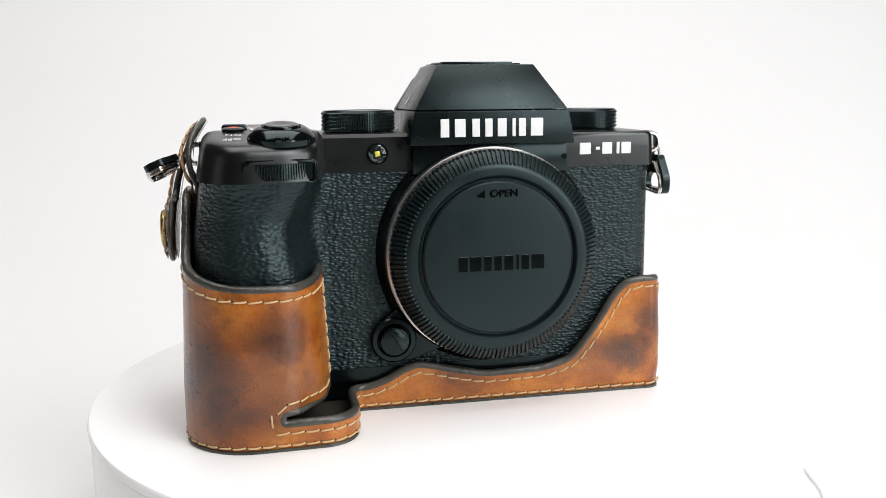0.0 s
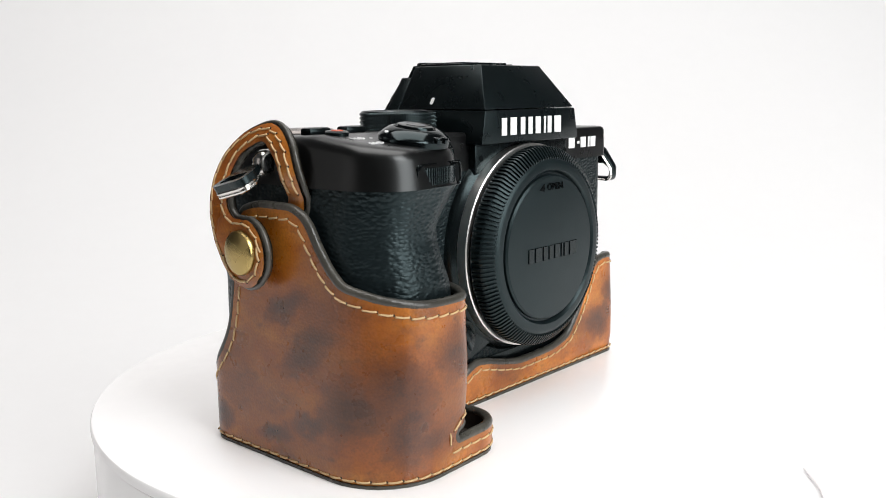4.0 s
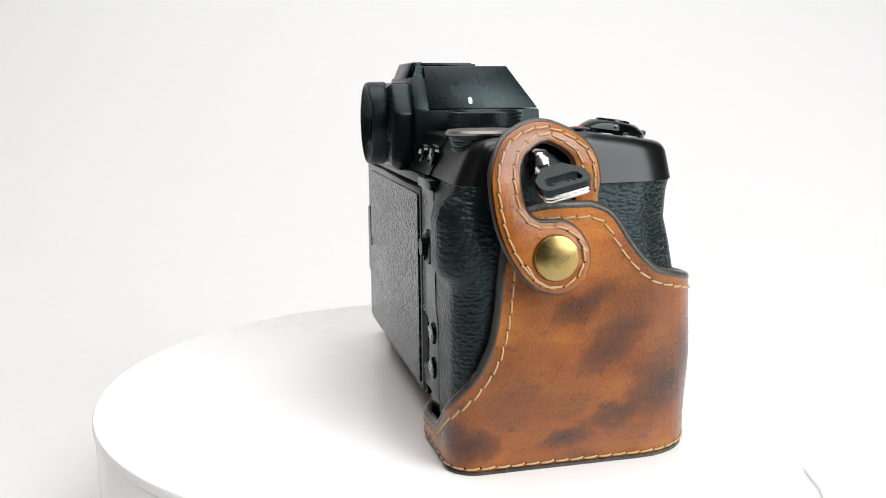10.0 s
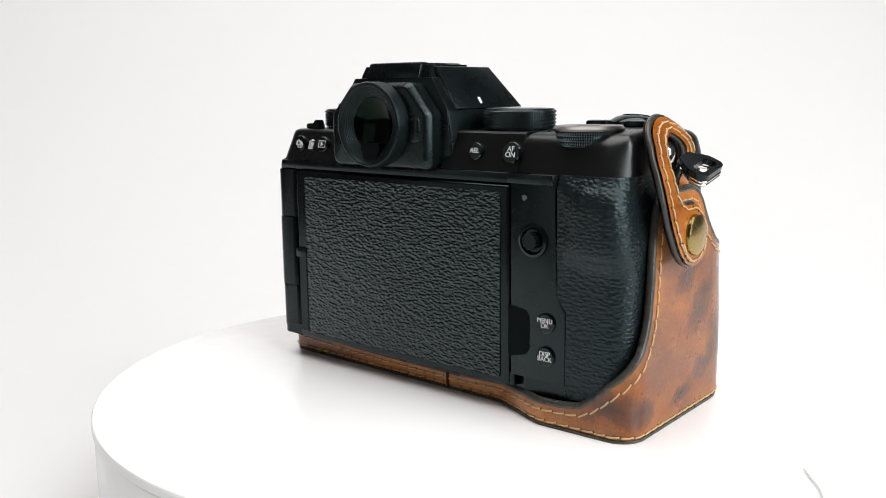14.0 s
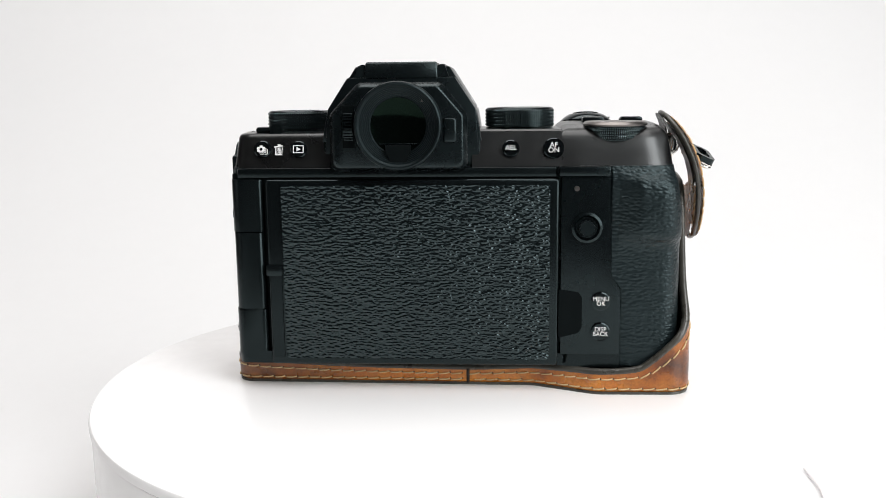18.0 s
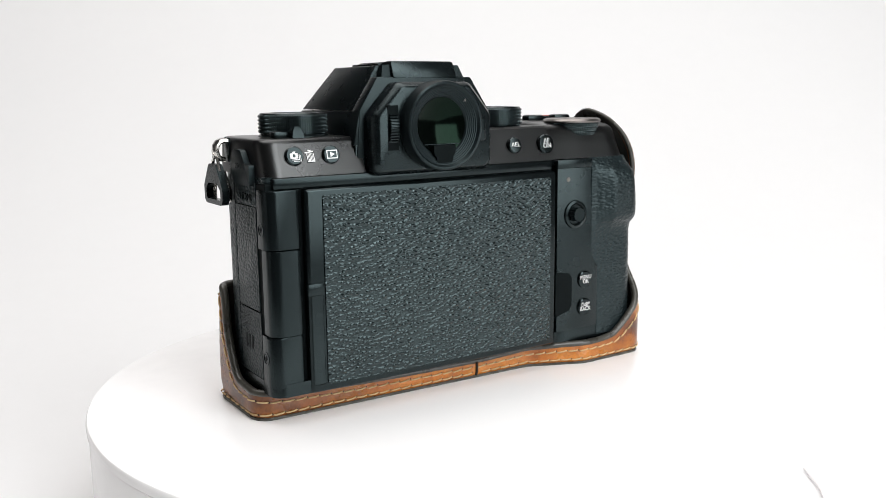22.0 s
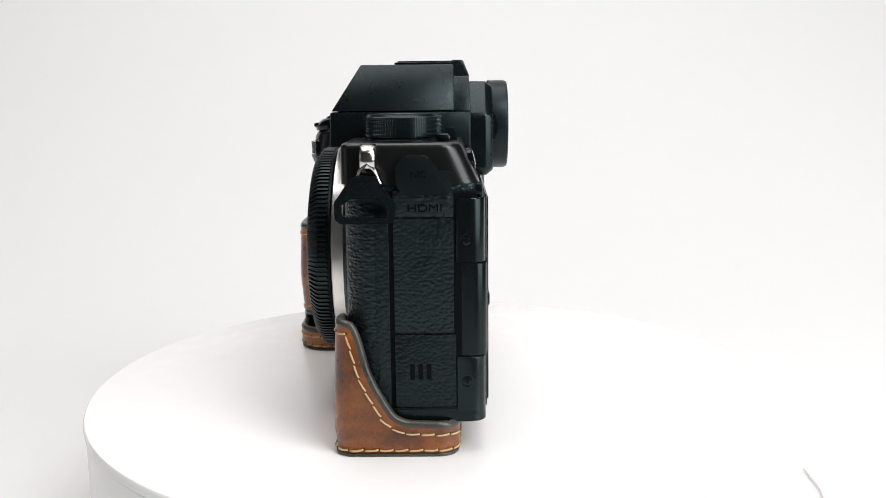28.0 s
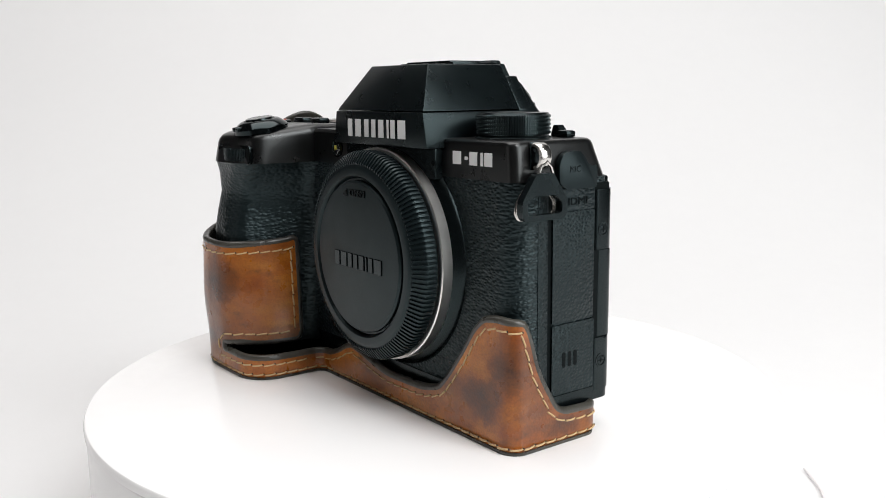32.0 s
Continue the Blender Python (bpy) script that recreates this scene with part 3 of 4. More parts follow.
    # --- eyepiece
    blk = fillet([(8.9, 62.2, 2.4), (-28.5, 62.2, 2.4), (-28.5, 77.5, 2.6), (-20.5, 86.0, 2.6), (1.8, 86.0, 2.6), (8.9, 77.5, 2.6)])
    blk = [(x + 0.0, z) for x, z in blk]
    bm = loft([[(-9.8 + (x + 9.8) * (1 - i / 18.7), 74.0 + (z - 74.0) * (1 - i / 11.9), h) for x, z in blk] for h, i in ((8.6, 0), (12.4, 0), (12.8, 0.06), (14.1, 0.95), (14.45, 1.25), (14.6, 1.7))])
    bm.transform(place((0, 0, 0), *BACK))
    part("eyepiece_block", bm, PLASTIC, cam_body)
    m = place((9.4, 0, 74.6), *BACK)
    ridges = [(10.3 - 0.42 * k - 0.21 * h, 18.35 - 0.27 * k - 0.27 * h - (0.05 if h else 0)) for k in range(7) for h in (0, 0.55)]
    cup = part("eyecup", lathe([(11.7, 13.8), (11.7, 17.9), (11.45, 18.65), (11.1, 18.85), (10.75, 18.8), (10.5, 18.5)] + ridges + [(7.25, 16.2), (7.2, 13.6), (11.7, 13.6)], 72, m, close=False), RUBBER, cam_body, "round black rubber eyecup")
    part("eye_lens", lathe([(18.2 * math.sin(radians(a)), 16.38 - 18.2 * (math.cos(radians(a)) - math.cos(radians(24)))) for a in range(24, -1, -3)], 48, m, close=False), GREEN, cup, "dark hollow finder lens with a green coating", 60)
    # The notch is not cut: a near-black block carries its shade
    part("cup_notch", extrude(fillet([(-3.4, -5.0, 0.3), (-3.3, -7.2, 0.8), (-2.6, -8.0, 0.8), (-2.5, -9.6, 0.8), (2.5, -9.6, 0.8), (2.6, -8.0, 0.8), (3.3, -7.2, 0.8), (3.4, -5.0, 0.3)]), 14.2, 17.9, m), DARK, cup, "near-black block standing for the shaded notch in the eyecup")
    part("finder_bar", rbox(-5.4, 5.4, -4.95, -4.7, 15.9, 16.4, 0.05, 1, m), PLASTIC, cup)
    part("cup_mark", extrude([(0, 0.4), (-0.32, -0.32), (0.32, -0.32)], 17.2, 17.95, m @ pose(6.5, 6.5, 0)), GRAPHITE, cup)
    slot = part("diopter_slot", rbox(21.2, 24.9, 13.8, 14.68, 68.4, 80.3, 0.3, 1), DARK, cam_body)
    part("diopter_wheel", ribbed(5.9, -1.3, 1.2, 44, 0.42, place((23.1, 10.2, 74.4), (0, 1, 0), (0, 0, 1))), PLASTIC, slot, "small ribbed dioptre wheel")
    part("button_gap", rbox(-6.5, -2.0, 13.5, 14.66, 69.6, 76.9, 0.6, 2), DARK, cam_body)
    part("eye_sensor_button", rbox(-6.15, -2.35, 13.5, 15.1, 69.95, 76.55, 0.8, 3), PLASTIC, cam_body, "rounded oblong button beside the eyecup")

    # --- dials
    def dial(name, x, y, z0, z1, r, label):
        d = part(name, knurl(r, z0 - 0.5, z1 - 0.4, 92, 5, 0.5, pose(x, y, 0)), KNURL, cam_body, label, 20)
        part("cap", lathe([(r - 0.3, z1 - 0.45), (r - 0.7, z1), (r - 2.0, z1 + 0.05), (r - 2.3, z1 - 0.15), (0, z1 - 0.15)], 64, pose(x, y, 0)), SHELL, d)
        part("collar", lathe([(r + 0.1, z0 - 1.9), (r + 0.1, z0 - 1.2), (r - 0.5, z0 - 0.7), (0, z0 - 0.6)], 64, pose(x, y, 0)), SHELL, d)
    dial("mode_dial", -23.3, -7.2, 73.9, 78.7, 9.9, "black chequered mode dial")
    dial("function_dial", 40.9, -7.4, 73.6, 78.3, 9.1, "black chequered function dial")
    part("dial_lever", loft([[(x, y, z) for x, y in ((43.6 + k, 2.6), (46.8 - k, 2.6), (46.8 - k, 5.4 - k), (43.6 + k, 5.4 - k))] for z, k in ((72.2, 0), (73.6, 0.2), (75.1, 0.9))]), SHELL, cam_body, "small pointed lever by the dial")
    part("flash_lever", rbox(46.9, 51.2, 0.6, 3.8, 72.2, 74.0, 0.7, 2), SHELL, cam_body, "small flash lever")
    m = pose(-49.6, 0.7, -0.6)
    rd = part("rear_dial", knurl(8.3, 70.4, 74.3, 84, 3, 0.4, m, 0.9), KNURL, cam_body, "thumb dial let into the back of the top plate", 20)
    part("face", lathe([(7.4, 74.0), (8.7, 74.25), (8.9, 74.7), (8.4, 75.3), (8.0, 75.45), (7.6, 75.35), (3.2, 75.35), (2.8, 75.1), (1.2, 74.9), (0, 74.85)], 72, m), GRAPHITE, rd, "grey metal dial face with a shallow dimple")

    # shutter button on the sloping deck
    m = pose(-44.6, -33.0, 73.3, 9, 0, 0)
    ring = part("power_ring", lathe([(8.1, -1.0), (8.1, 0.3), (7.7, 0.8), (6.6, 1.7), (5.6, 2.35), (5.0, 2.45), (4.6, 2.2), (4.5, 1.4), (0, 1.4)], 56, m), GLOSS, cam_body, "glossy on-off ring round the shutter button")
    part("shutter_button", lathe([(4.35, 1.3), (4.3, 2.5), (4.0, 2.95), (3.4, 3.1), (1.8, 2.9), (0, 2.8)], 48, m), GLOSS, ring, "shutter release button")
    for i in range(2):
        part("ring_tab", rbox(-0.7, 0.7, -8.6, -6.0, 0.2, 1.5, 0.3, 2, m @ pose(0, 0, 0, 0, 0, -7 + 16 * i)), GLOSS, ring)
    part("ring_index", rbox(-0.3, 0.3, -1.0, 1.0, 1.3, 1.6, 0.05, 1, m @ pose(-6.2, 2.2, 0.0, 0, -20, 60)), WHITE_INK, ring, "white index line")
    part("record_button", lathe([(2.7, -0.4), (2.7, 0.5), (2.2, 0.8), (0, 0.8)], 32, pose(-56.0, -20.0, 74.3, 3)), SHELL, cam_body)
    part("record_dot", lathe([(1.4, 0.8), (1.3, 0.95), (0, 1.0)], 24, pose(-56.0, -20.0, 74.3, 3)), RED_INK, cam_body, "red record dot")
    for x in (-44.8, -55.8):
        part("deck_button", rbox(x - 3.2, x + 3.2, -14.6, -10.8, 73.6, 75.7, 0.7, 2), SHELL, cam_body, "small oblong button")
    for x, y in ((-52.2, -26.9), (-51.9, -32.2)):
        part("switch_dot", lathe([(0.42, 0), (0.4, 0.1), (0, 0.1)], 16, pose(x, y, deck_top(y) + 0.03, 7)), WHITE_INK, cam_body, "white dot")
    lettering("on_mark", "ON", 2.5, place((-55.9, -26.6, deck_top(-26.6) + 0.1), (-1, 0, 0), (0, -1, -0.135)), WHITE_INK, cam_body, 0.1, "white printed word")
    lettering("off_mark", "OFF", 2.5, place((-56.1, -32.4, deck_top(-32.4) + 0.1), (-1, 0, 0), (0, -1, -0.135)), WHITE_INK, cam_body, 0.1, "white printed word")

    # front command dial in its slot
    m = place((-45.7, -41.3, 65.6), (0.990, 0.139, 0), (0, 0, 1))
    fr = fillet([(-8.4, -2.6, 0.9), (8.4, -2.6, 0.9), (8.4, 2.6, 0.9), (-8.4, 2.6, 0.9)])
    slot = part("dial_window", extrude(fr, -1.0, 0.08, m, 0.05), GLOSS, cam_body)
    fr2 = fillet([(-7.7, -2.0, 0.6), (7.7, -2.0, 0.6), (7.7, 2.0, 0.6), (-7.7, 2.0, 0.6)])
    part("rim", tube([m @ Vector((x, y, 0.06)) for x, y in fr], 0.2, 6, True), GLOSS, slot)
    part("recess", extrude(fr2, 0.02, 0.12, m), DARK, slot)
    wheel = []
    for q in range(22):
        for f, rr in ((0.0, 13.55), (0.2, 14.0), (0.6, 14.0), (0.8, 13.55)):
            a = radians(-29 + 58 * (q + f) / 22)
            wheel.append((rr * math.sin(a), rr * math.cos(a) - 12.4))
    wheel += [(6.4, -1.2), (-6.4, -1.2)]
    part("front_dial", extrude(wheel, -1.85, 1.85, m @ place((0, 0, 0), (1, 0, 0), (0, 0, 1))), KNURL, slot, "ribbed front command dial")

    # --- rear screen, folded with its back outward
    scr = part("screen_panel", rbox(-33.8, 47.2, 8.5, 12.3, 7.4, 60.0, 0.9, 3), SHELL, cam_body, "folded rear screen panel with a rounded rim")
    part("screen_covering", extrude(fillet([(-42.6, 9.4, 0.6), (31.2, 9.4, 0.6), (31.2, 58.3, 0.6), (-42.6, 58.3, 0.6)]), 12.2, 12.75, place((0, 0, 0), *BACK), 0.25), COVER_BACK, scr, "black pebbled leatherette on the back of the screen")
    part("screen_catch", rbox(42.9, 47.6, 11.6, 12.9, 33.0, 36.2, 0.4, 2), SHELL, scr)
    part("screen_strip", rbox(43.2, 46.6, 12.0, 12.6, 9.5, 33.2, 0.2, 1), SHELL, scr)
    for z0, z1, dx, dy in ((45.35, 60.0, 0.0, 0.0), (23.5, 45.1, -0.35, 0.5), (10.0, 23.25, 0.0, 0.0)):
        hinge = part("hinge", extrude(fillet([(48.0, 4.7 - 3 * dx, 0.5), (57.2 + dx, 4.7 - 3 * dx, 0.9), (57.2 + dx, 11.6 + dy, 3.2), (48.0 - dx, 11.6 + dy, 1.6)]), z0, z1, None, 0.5), SHELL, cam_body, "rounded black hinge barrel")
        if dx == 0:
            mm = place((57.2, 7.35, 50.2 if z0 > 40 else 17.4), *SIDE)
            part("hinge_screw", lathe([(1.75, 0), (1.75, 0.12), (1.35, 0.12), (1.3, -0.1), (1.0, 0.0), (0, 0.05)], 24, mm), PLASTIC, hinge)
            part("screw_cross", join(rbox(-0.7, 0.7, -0.15, 0.15, 0.03, 0.1, 0, 1, mm), rbox(-0.15, 0.15, -0.7, 0.7, 0.03, 0.11, 0, 1, mm)), DARK, hinge)
    # Shade behind and beside the hinge, put in as near-black blocks
    part("hinge_bed", rbox(52.0, 56.75, 3.9, 9.8, 9.6, 61.6, 0.2, 1), DARK, cam_body, "near-black block standing for the shade behind the hinge")
    part("hinge_gap", rbox(46.7, 49.2, 8.3, 9.9, 9.0, 60.2, 0.2, 1), DARK, cam_body)
    part("screen_top_rail", rbox(-33.0, 55.0, 8.2, 11.2, 60.2, 63.0, 0.5, 2), SHELL, cam_body)

    # control strip right of the screen
    B = place((0, 0, 0), *BACK)
    strip = [(34.3, 10.8), (50.8, 10.8), (50.7, 29.6), (47.9, 33.2), (47.5, 63.2), (34.2, 63.2)]
    strip_ob = part("control_strip", extrude([(x, z) for x, z in strip], 9.0, 12.2, B, 0.3), PLASTIC, cam_body, "smooth black control strip")
    part("strip_ledge", rbox(-47.3, -33.6, 10, 13.0, 60.6, 63.2, 0.4, 2), PLASTIC, strip_ob)
    # Flat near-black patch; the notch's shade is in its colour
    part("finger_notch", extrude(fillet([(33.8, 15.6, 0.5), (39.2, 17.0, 1.0), (40.2, 18.5, 1), (40.2, 27.0, 1), (39.2, 28.6, 1), (33.8, 29.4, 0.5)]), 12.15, 12.3, B), DARK, strip_ob, "near-black patch standing for the shaded finger notch")
    joy = part("joystick", lathe([(4.3, 12.1), (4.2, 12.7), (3.5, 13.0), (3.1, 12.7), (2.9, 12.25), (0, 12.25)], 40, place((-41.2, 0, 46.6), *BACK)), PLASTIC, strip_ob, "focus stick in a round collar")
    part("stick", ribbed(2.15, 12.2, 14.2, 12, 0.25, place((-41.2, 0, 46.6), *BACK)), RUBBER, joy)
    part("status_light", lathe([(0.75, 12.2), (0.7, 12.3), (0, 12.3)], 16, place((-38.4, 0, 57.2), *BACK)), GRAPHITE, strip_ob)
    for z, words, nm in ((26.1, "MENU\nOK", "menu_button"), (17.5, "DISP\nBACK", "display_button")):
        m = place((-45.3, 12.15, z), *BACK)
        b = part(nm, lathe([(2.9, 0), (2.9, 0.12), (2.65, 0.12), (2.6, 0.5), (2.3, 0.7), (0, 0.75)], 36, m), GLOSS, strip_ob, "round button with white lettering")
        lettering("lettering", words, 1.75, m @ pose(0, 0.05, 0.82), WHITE_INK, b, 0.04, squeeze=0.95)

    for x, words, r, size, nm in ((-20.6, "AEL", 2.35, 1.85, "exposure_lock_button"), (-32.2, "AF\nON", 2.85, 1.95, "focus_button")):
        m = place((x, 8.45, 67.8), *STEEP)
        b = part(nm, lathe([(r, -0.4), (r, 0.7), (r - 0.3, 1.0), (0, 1.05)], 36, m), GLOSS, cam_body, "round button with white lettering")
        lettering("lettering", words, size, m @ pose(0, 0.1, 1.12), WHITE_INK, b, 0.04)
    # drive and playback buttons with their signs
    m = place((48.1, 8.35, 68.0), *STEEP)
    b = part("drive_button", lathe([(2.4, -0.4), (2.4, 0.6), (2.1, 0.9), (0, 0.95)], 36, m), GLOSS, cam_body, "round drive button with a camera sign")
    sign = join(rbox(-1.35, 0.75, -0.75, 0.65, 0.95, 1.05, 0.12, 1, m), rbox(-0.7, 0.1, 0.6, 1.0, 0.95, 1.05, 0.05, 1, m),
                rbox(0.95, 1.15, -1.0, 0.3, 0.95, 1.05, 0.03, 1, m), rbox(-0.9, 1.15, -1.15, -0.95, 0.95, 1.05, 0.03, 1, m),
                rbox(1.35, 1.52, -1.35, 0.0, 0.95, 1.05, 0.03, 1, m), rbox(-0.5, 1.52, -1.5, -1.34, 0.95, 1.05, 0.03, 1, m))
    part("camera_sign", sign, WHITE_INK, b)
    part("sign_lens", lathe([(0.42, 1.04), (0.4, 1.1), (0, 1.1)], 16, m @ pose(-0.3, -0.05, 0)), GLOSS, b)
    m = place((43.7, 8.38, 68.0), *SLANT) @ Matrix.Diagonal((1.2, 1.25, 1, 1))
    bars = [rbox(-0.75 + 0.3 * i, -0.6 + 0.3 * i, -1.15, 0.45, 0.0, 0.1, 0.02, 1, m) for i in range(6)]
    part("bin_sign", join(rbox(-1.0, 1.0, 0.6, 0.85, 0.0, 0.1, 0.03, 1, m @ pose(0, 0, 0, 0, 0, 8)), rbox(-0.3, 0.4, 0.9, 1.2, 0.0, 0.1, 0.03, 1, m), rbox(-0.8, 0.95, -1.35, -1.15, 0.0, 0.1, 0.03, 1, m), *bars), WHITE_INK, cam_body, "white waste-bin sign")
    m = place((38.0, 8.35, 67.9), *STEEP)
    b = part("playback_button", lathe([(2.35, -0.4), (2.35, 0.6), (2.05, 0.9), (0, 0.95)], 36, m), GLOSS, cam_body, "round playback button with an arrow sign")
    part("frame_sign", join(rbox(-1.5, 1.5, 0.85, 1.1, 0.95, 1.05, 0.03, 1, m), rbox(-1.5, 1.5, -1.1, -0.85, 0.95, 1.05, 0.03, 1, m), rbox(-1.5, -1.25, -1.0, 1.0, 0.95, 1.04, 0.03, 1, m), rbox(1.25, 1.5, -1.0, 1.0, 0.95, 1.04, 0.03, 1, m),
                            extrude([(-0.5, -0.65), (0.75, 0), (-0.5, 0.65)], 0.95, 1.05, m)), WHITE_INK, b)

    # --- connector side
    S = place((56.5, 0, 0), *SIDE)
    part("side_covering", extrude(fillet([(-13.5, 11.2, 0.2), (-10.4, 11.2, 0.3), (-10.4, 61.6, 0.3), (-13.5, 61.6, 0.2)]), 0.0, 0.25, S, 0.1), COVER_DOOR, cam_body)
    part("side_gap", rbox(56.4, 56.62, -10.3, -9.2, 11.0, 61.6, 0.02, 1), DARK, cam_body)
    part("socket_door", extrude(fillet([(-9.2, 28.9, 0.4), (4.4, 28.9, 0.4), (4.4, 55.4, 0.4), (-9.2, 55.4, 0.4)]), 0.0, 0.6, S, 0.2), COVER_DOOR, cam_body, "grained socket door")
    low = part("card_door", extrude(fillet([(-9.2, 11.3, 0.4), (4.8, 11.3, 0.4), (4.8, 28.5, 0.4), (-9.2, 28.5, 0.4)]), 0.0, 0.6, S, 0.2), COVER_DOOR, cam_body, "grained lower door with three slots")
    for y in (-5.3, -3.4, -1.5):
        part("slot", extrude(fillet([(y - 0.55, 17.8, 0.5), (y + 0.55, 17.8, 0.5), (y + 0.55, 21.6, 0.5), (y - 0.55, 21.6, 0.5)]), 0.55, 0.66, S), DARK, low)
    part("upper_strip", extrude(fillet([(-9.2, 55.7, 0.3), (4.4, 55.7, 0.3), (4.4, 61.6, 0.3), (-9.2, 61.6, 0.3)]), 0.0, 0.5, S, 0.15), GRIP, cam_body)
    lettering("socket_word", "HDMI", 2.5, S @ pose(-2.0, 57.7, 0.55), DARK, cam_body, 0.08, "embossed black word", squeeze=1.3)
    flap = fillet([(-8.3, 62.2, 2.2), (-5.8, 60.8, 1.5), (3.9, 60.8, 0.6), (3.9, 66.0, 0.6), (1.2, 66.0, 1.2), (0.2, 67.5, 0.8), (-1.5, 69.6, 2.0), (-6.8, 69.6, 3.0), (-8.4, 66.8, 2)])
    f = part("mic_flap", extrude(flap, 0.2, 1.7, S, 0.18), RUBBER, cam_body, "black rubber flap over the microphone socket")
    lettering("flap_word", "MIC", 2.1, S @ pose(-3.4, 65.4, 1.72), PLASTIC, f, 0.05)

    # strap lug, split ring and triangular cover
    def lug(x, y, z, sx):
        band = [(0.0, 3.0), (1.6, 3.1), (3.1, 2.5), (4.0, 1.2), (4.2, -0.4), (3.8, -1.9), (2.8, -2.9), (1.4, -3.2)]
        bm = bmesh.new()
        rows = []
        for k, (dx, dz) in enumerate(band):
            a, b = Vector(band[max(0, k - 1)]), Vector(band[min(len(band) - 1, k + 1)])
            t = (b - a).normalized()
            rows.append([bm.verts.new((x + sx * (dx + o * t.y), y + wy, z + dz - o * t.x)) for o, wy in ((0, -1.0), (0, 1.0), (0.35, 1.6), (0.9, 1.7), (1.35, 1.1), (1.35, -1.1), (0.9, -1.7), (0.35, -1.6))])
        for p, q in zip(rows, rows[1:]):
            for k in range(8):
                bm.faces.new((p[k], p[(k + 1) % 8], q[(k + 1) % 8], q[k]))
        bm.faces.new(rows[0])
        bm.faces.new(rows[-1])
        l = part("strap_lug", bm, STEEL, cam_body, "polished steel strap lug bent to an eye", 40)
        part("lug_plate", rbox(min(x, x + sx * 0.5), max(x, x + sx * 0.5), y - 1.8, y + 1.8, z - 3.2, z + 3.2, 0.24, 2), PLASTIC, l)
        return l
    l = lug(56.4, -14.4, 69.0, 1)
    tri = [(59.9, -14.4 + 2.8, 63.6), (60.0, -14.4 + 1.6, 66.6), (60.2, -14.4, 68.0), (60.0, -14.4 - 1.6, 66.6), (59.9, -14.4 - 2.8, 63.6)]
    part("ring_wire", tube(tri, 0.42), STEEL, l, "steel wire of the split ring")
    out = fillet([(-20.9, 54.8, 1.8), (-7.6, 54.8, 1.8), (-7.4, 59.0, 1.6), (-11.8, 65.4, 1.4), (-16.8, 65.4, 1.4), (-21.0, 59.5, 1.6)])
    hole = fillet([(-19.5, 56.1, 1.0), (-8.9, 56.1, 1.0), (-9.1, 58.8, 1.0), (-11.2, 60.3, 0.8), (-17.4, 60.3, 0.8), (-19.5, 58.8, 0.8)])
    n = 60

    def even(poly, k):
        pts = [Vector(p) for p in poly]
        seg = [(pts[(i + 1) % len(pts)] - pts[i]).length for i in range(len(pts))]
        tot, res = sum(seg), []
        for j in range(k):
            d, i = tot * j / k, 0
            while d > seg[i]:
                d -= seg[i]
                i += 1
            res.append(pts[i].lerp(pts[(i + 1) % len(pts)], d / seg[i]))
        return res

    def frame_plate(outer, inner, lo, hi, m):
        a = even(outer, n)
        cc = sum((Vector(p) for p in inner), Vector((0, 0))) / len(inner)
        b = []
        ring = even(inner, 240)
        for p in a:
            d = (p - cc).normalized()
            b.append(max(ring, key=lambda q: (q - cc).normalized().dot(d)))
        bm = bmesh.new()
        rows = [[bm.verts.new((p.x, p.y, h)) for p in src] for src, h in ((a, lo), (a, hi), (b, hi), (b, lo))]
        for k in range(4):
            r0, r1 = rows[k], rows[(k + 1) % 4]
            for i in range(n):
                j = (i + 1) % n
                bm.faces.new((r0[i], r0[j], r1[j], r1[i]))
        bm.transform(m)
        return bm
    m = place((58.9, -0.9, 0), *SIDE)
    part("ring_cover", frame_plate(out, hole, 0.0, 1.9, m), PLASTIC, l, "black triangular ring cover")
    for k, x in enumerate((58.5, 57.9)):
        part("split_ring", tube([(x, y - 1.3, z - 0.5) for y, z in fillet([(-20.4, 55.4, 1.6), (-8.6, 56.2, 1.6), (-8.6, 59.0, 1.4), (-12.4, 63.8, 1), (-16.4, 63.8, 1), (-19.9, 59.4, 1.4)])], 0.32, 6, True), STEEL, l, "steel split ring")

    l = lug(-64.6, -7.0, 68.0, -1)
    # the second clip stands out through the leather loop, tipped down
    m = place((-70.0, -8.5, 66.5), (0, -0.97, 0.22), (0.90, 0, 0.42)) @ Matrix.Diagonal((0.95, 0.95, 0.85, 1))
    o2 = fillet([(-2.4, 0.0, 1.0), (2.4, 0.0, 1.0), (5.9, -4.5, 1.8), (5.9, -9.4, 2.2), (-5.9, -9.4, 2.2), (-5.9, -4.5, 1.8)])
    h2 = fillet([(-3.9, -4.6, 1.0), (3.9, -4.6, 1.0), (4.4, -7.9, 1.0), (-4.4, -7.9, 1.0)])
    part("ring_cover", frame_plate(o2, h2, 0.0, 1.9, m), PLASTIC, l, "black ring cover standing out from the lug")
    for k in range(2):
        part("split_ring", tube([m @ Vector((x, y, -0.40 - 0.9 * k)) for x, y in fillet([(-5.2, -9.2, 1.6), (5.2, -9.2, 1.6), (5.2, -5.4, 1.4), (1.6, -1.2, 0.8), (-1.6, -1.2, 0.8), (-5.2, -5.4, 1.4)])], 0.46, 8, True), STEEL, l, "steel split ring")
    return cam_body


photo_camera = build_camera()


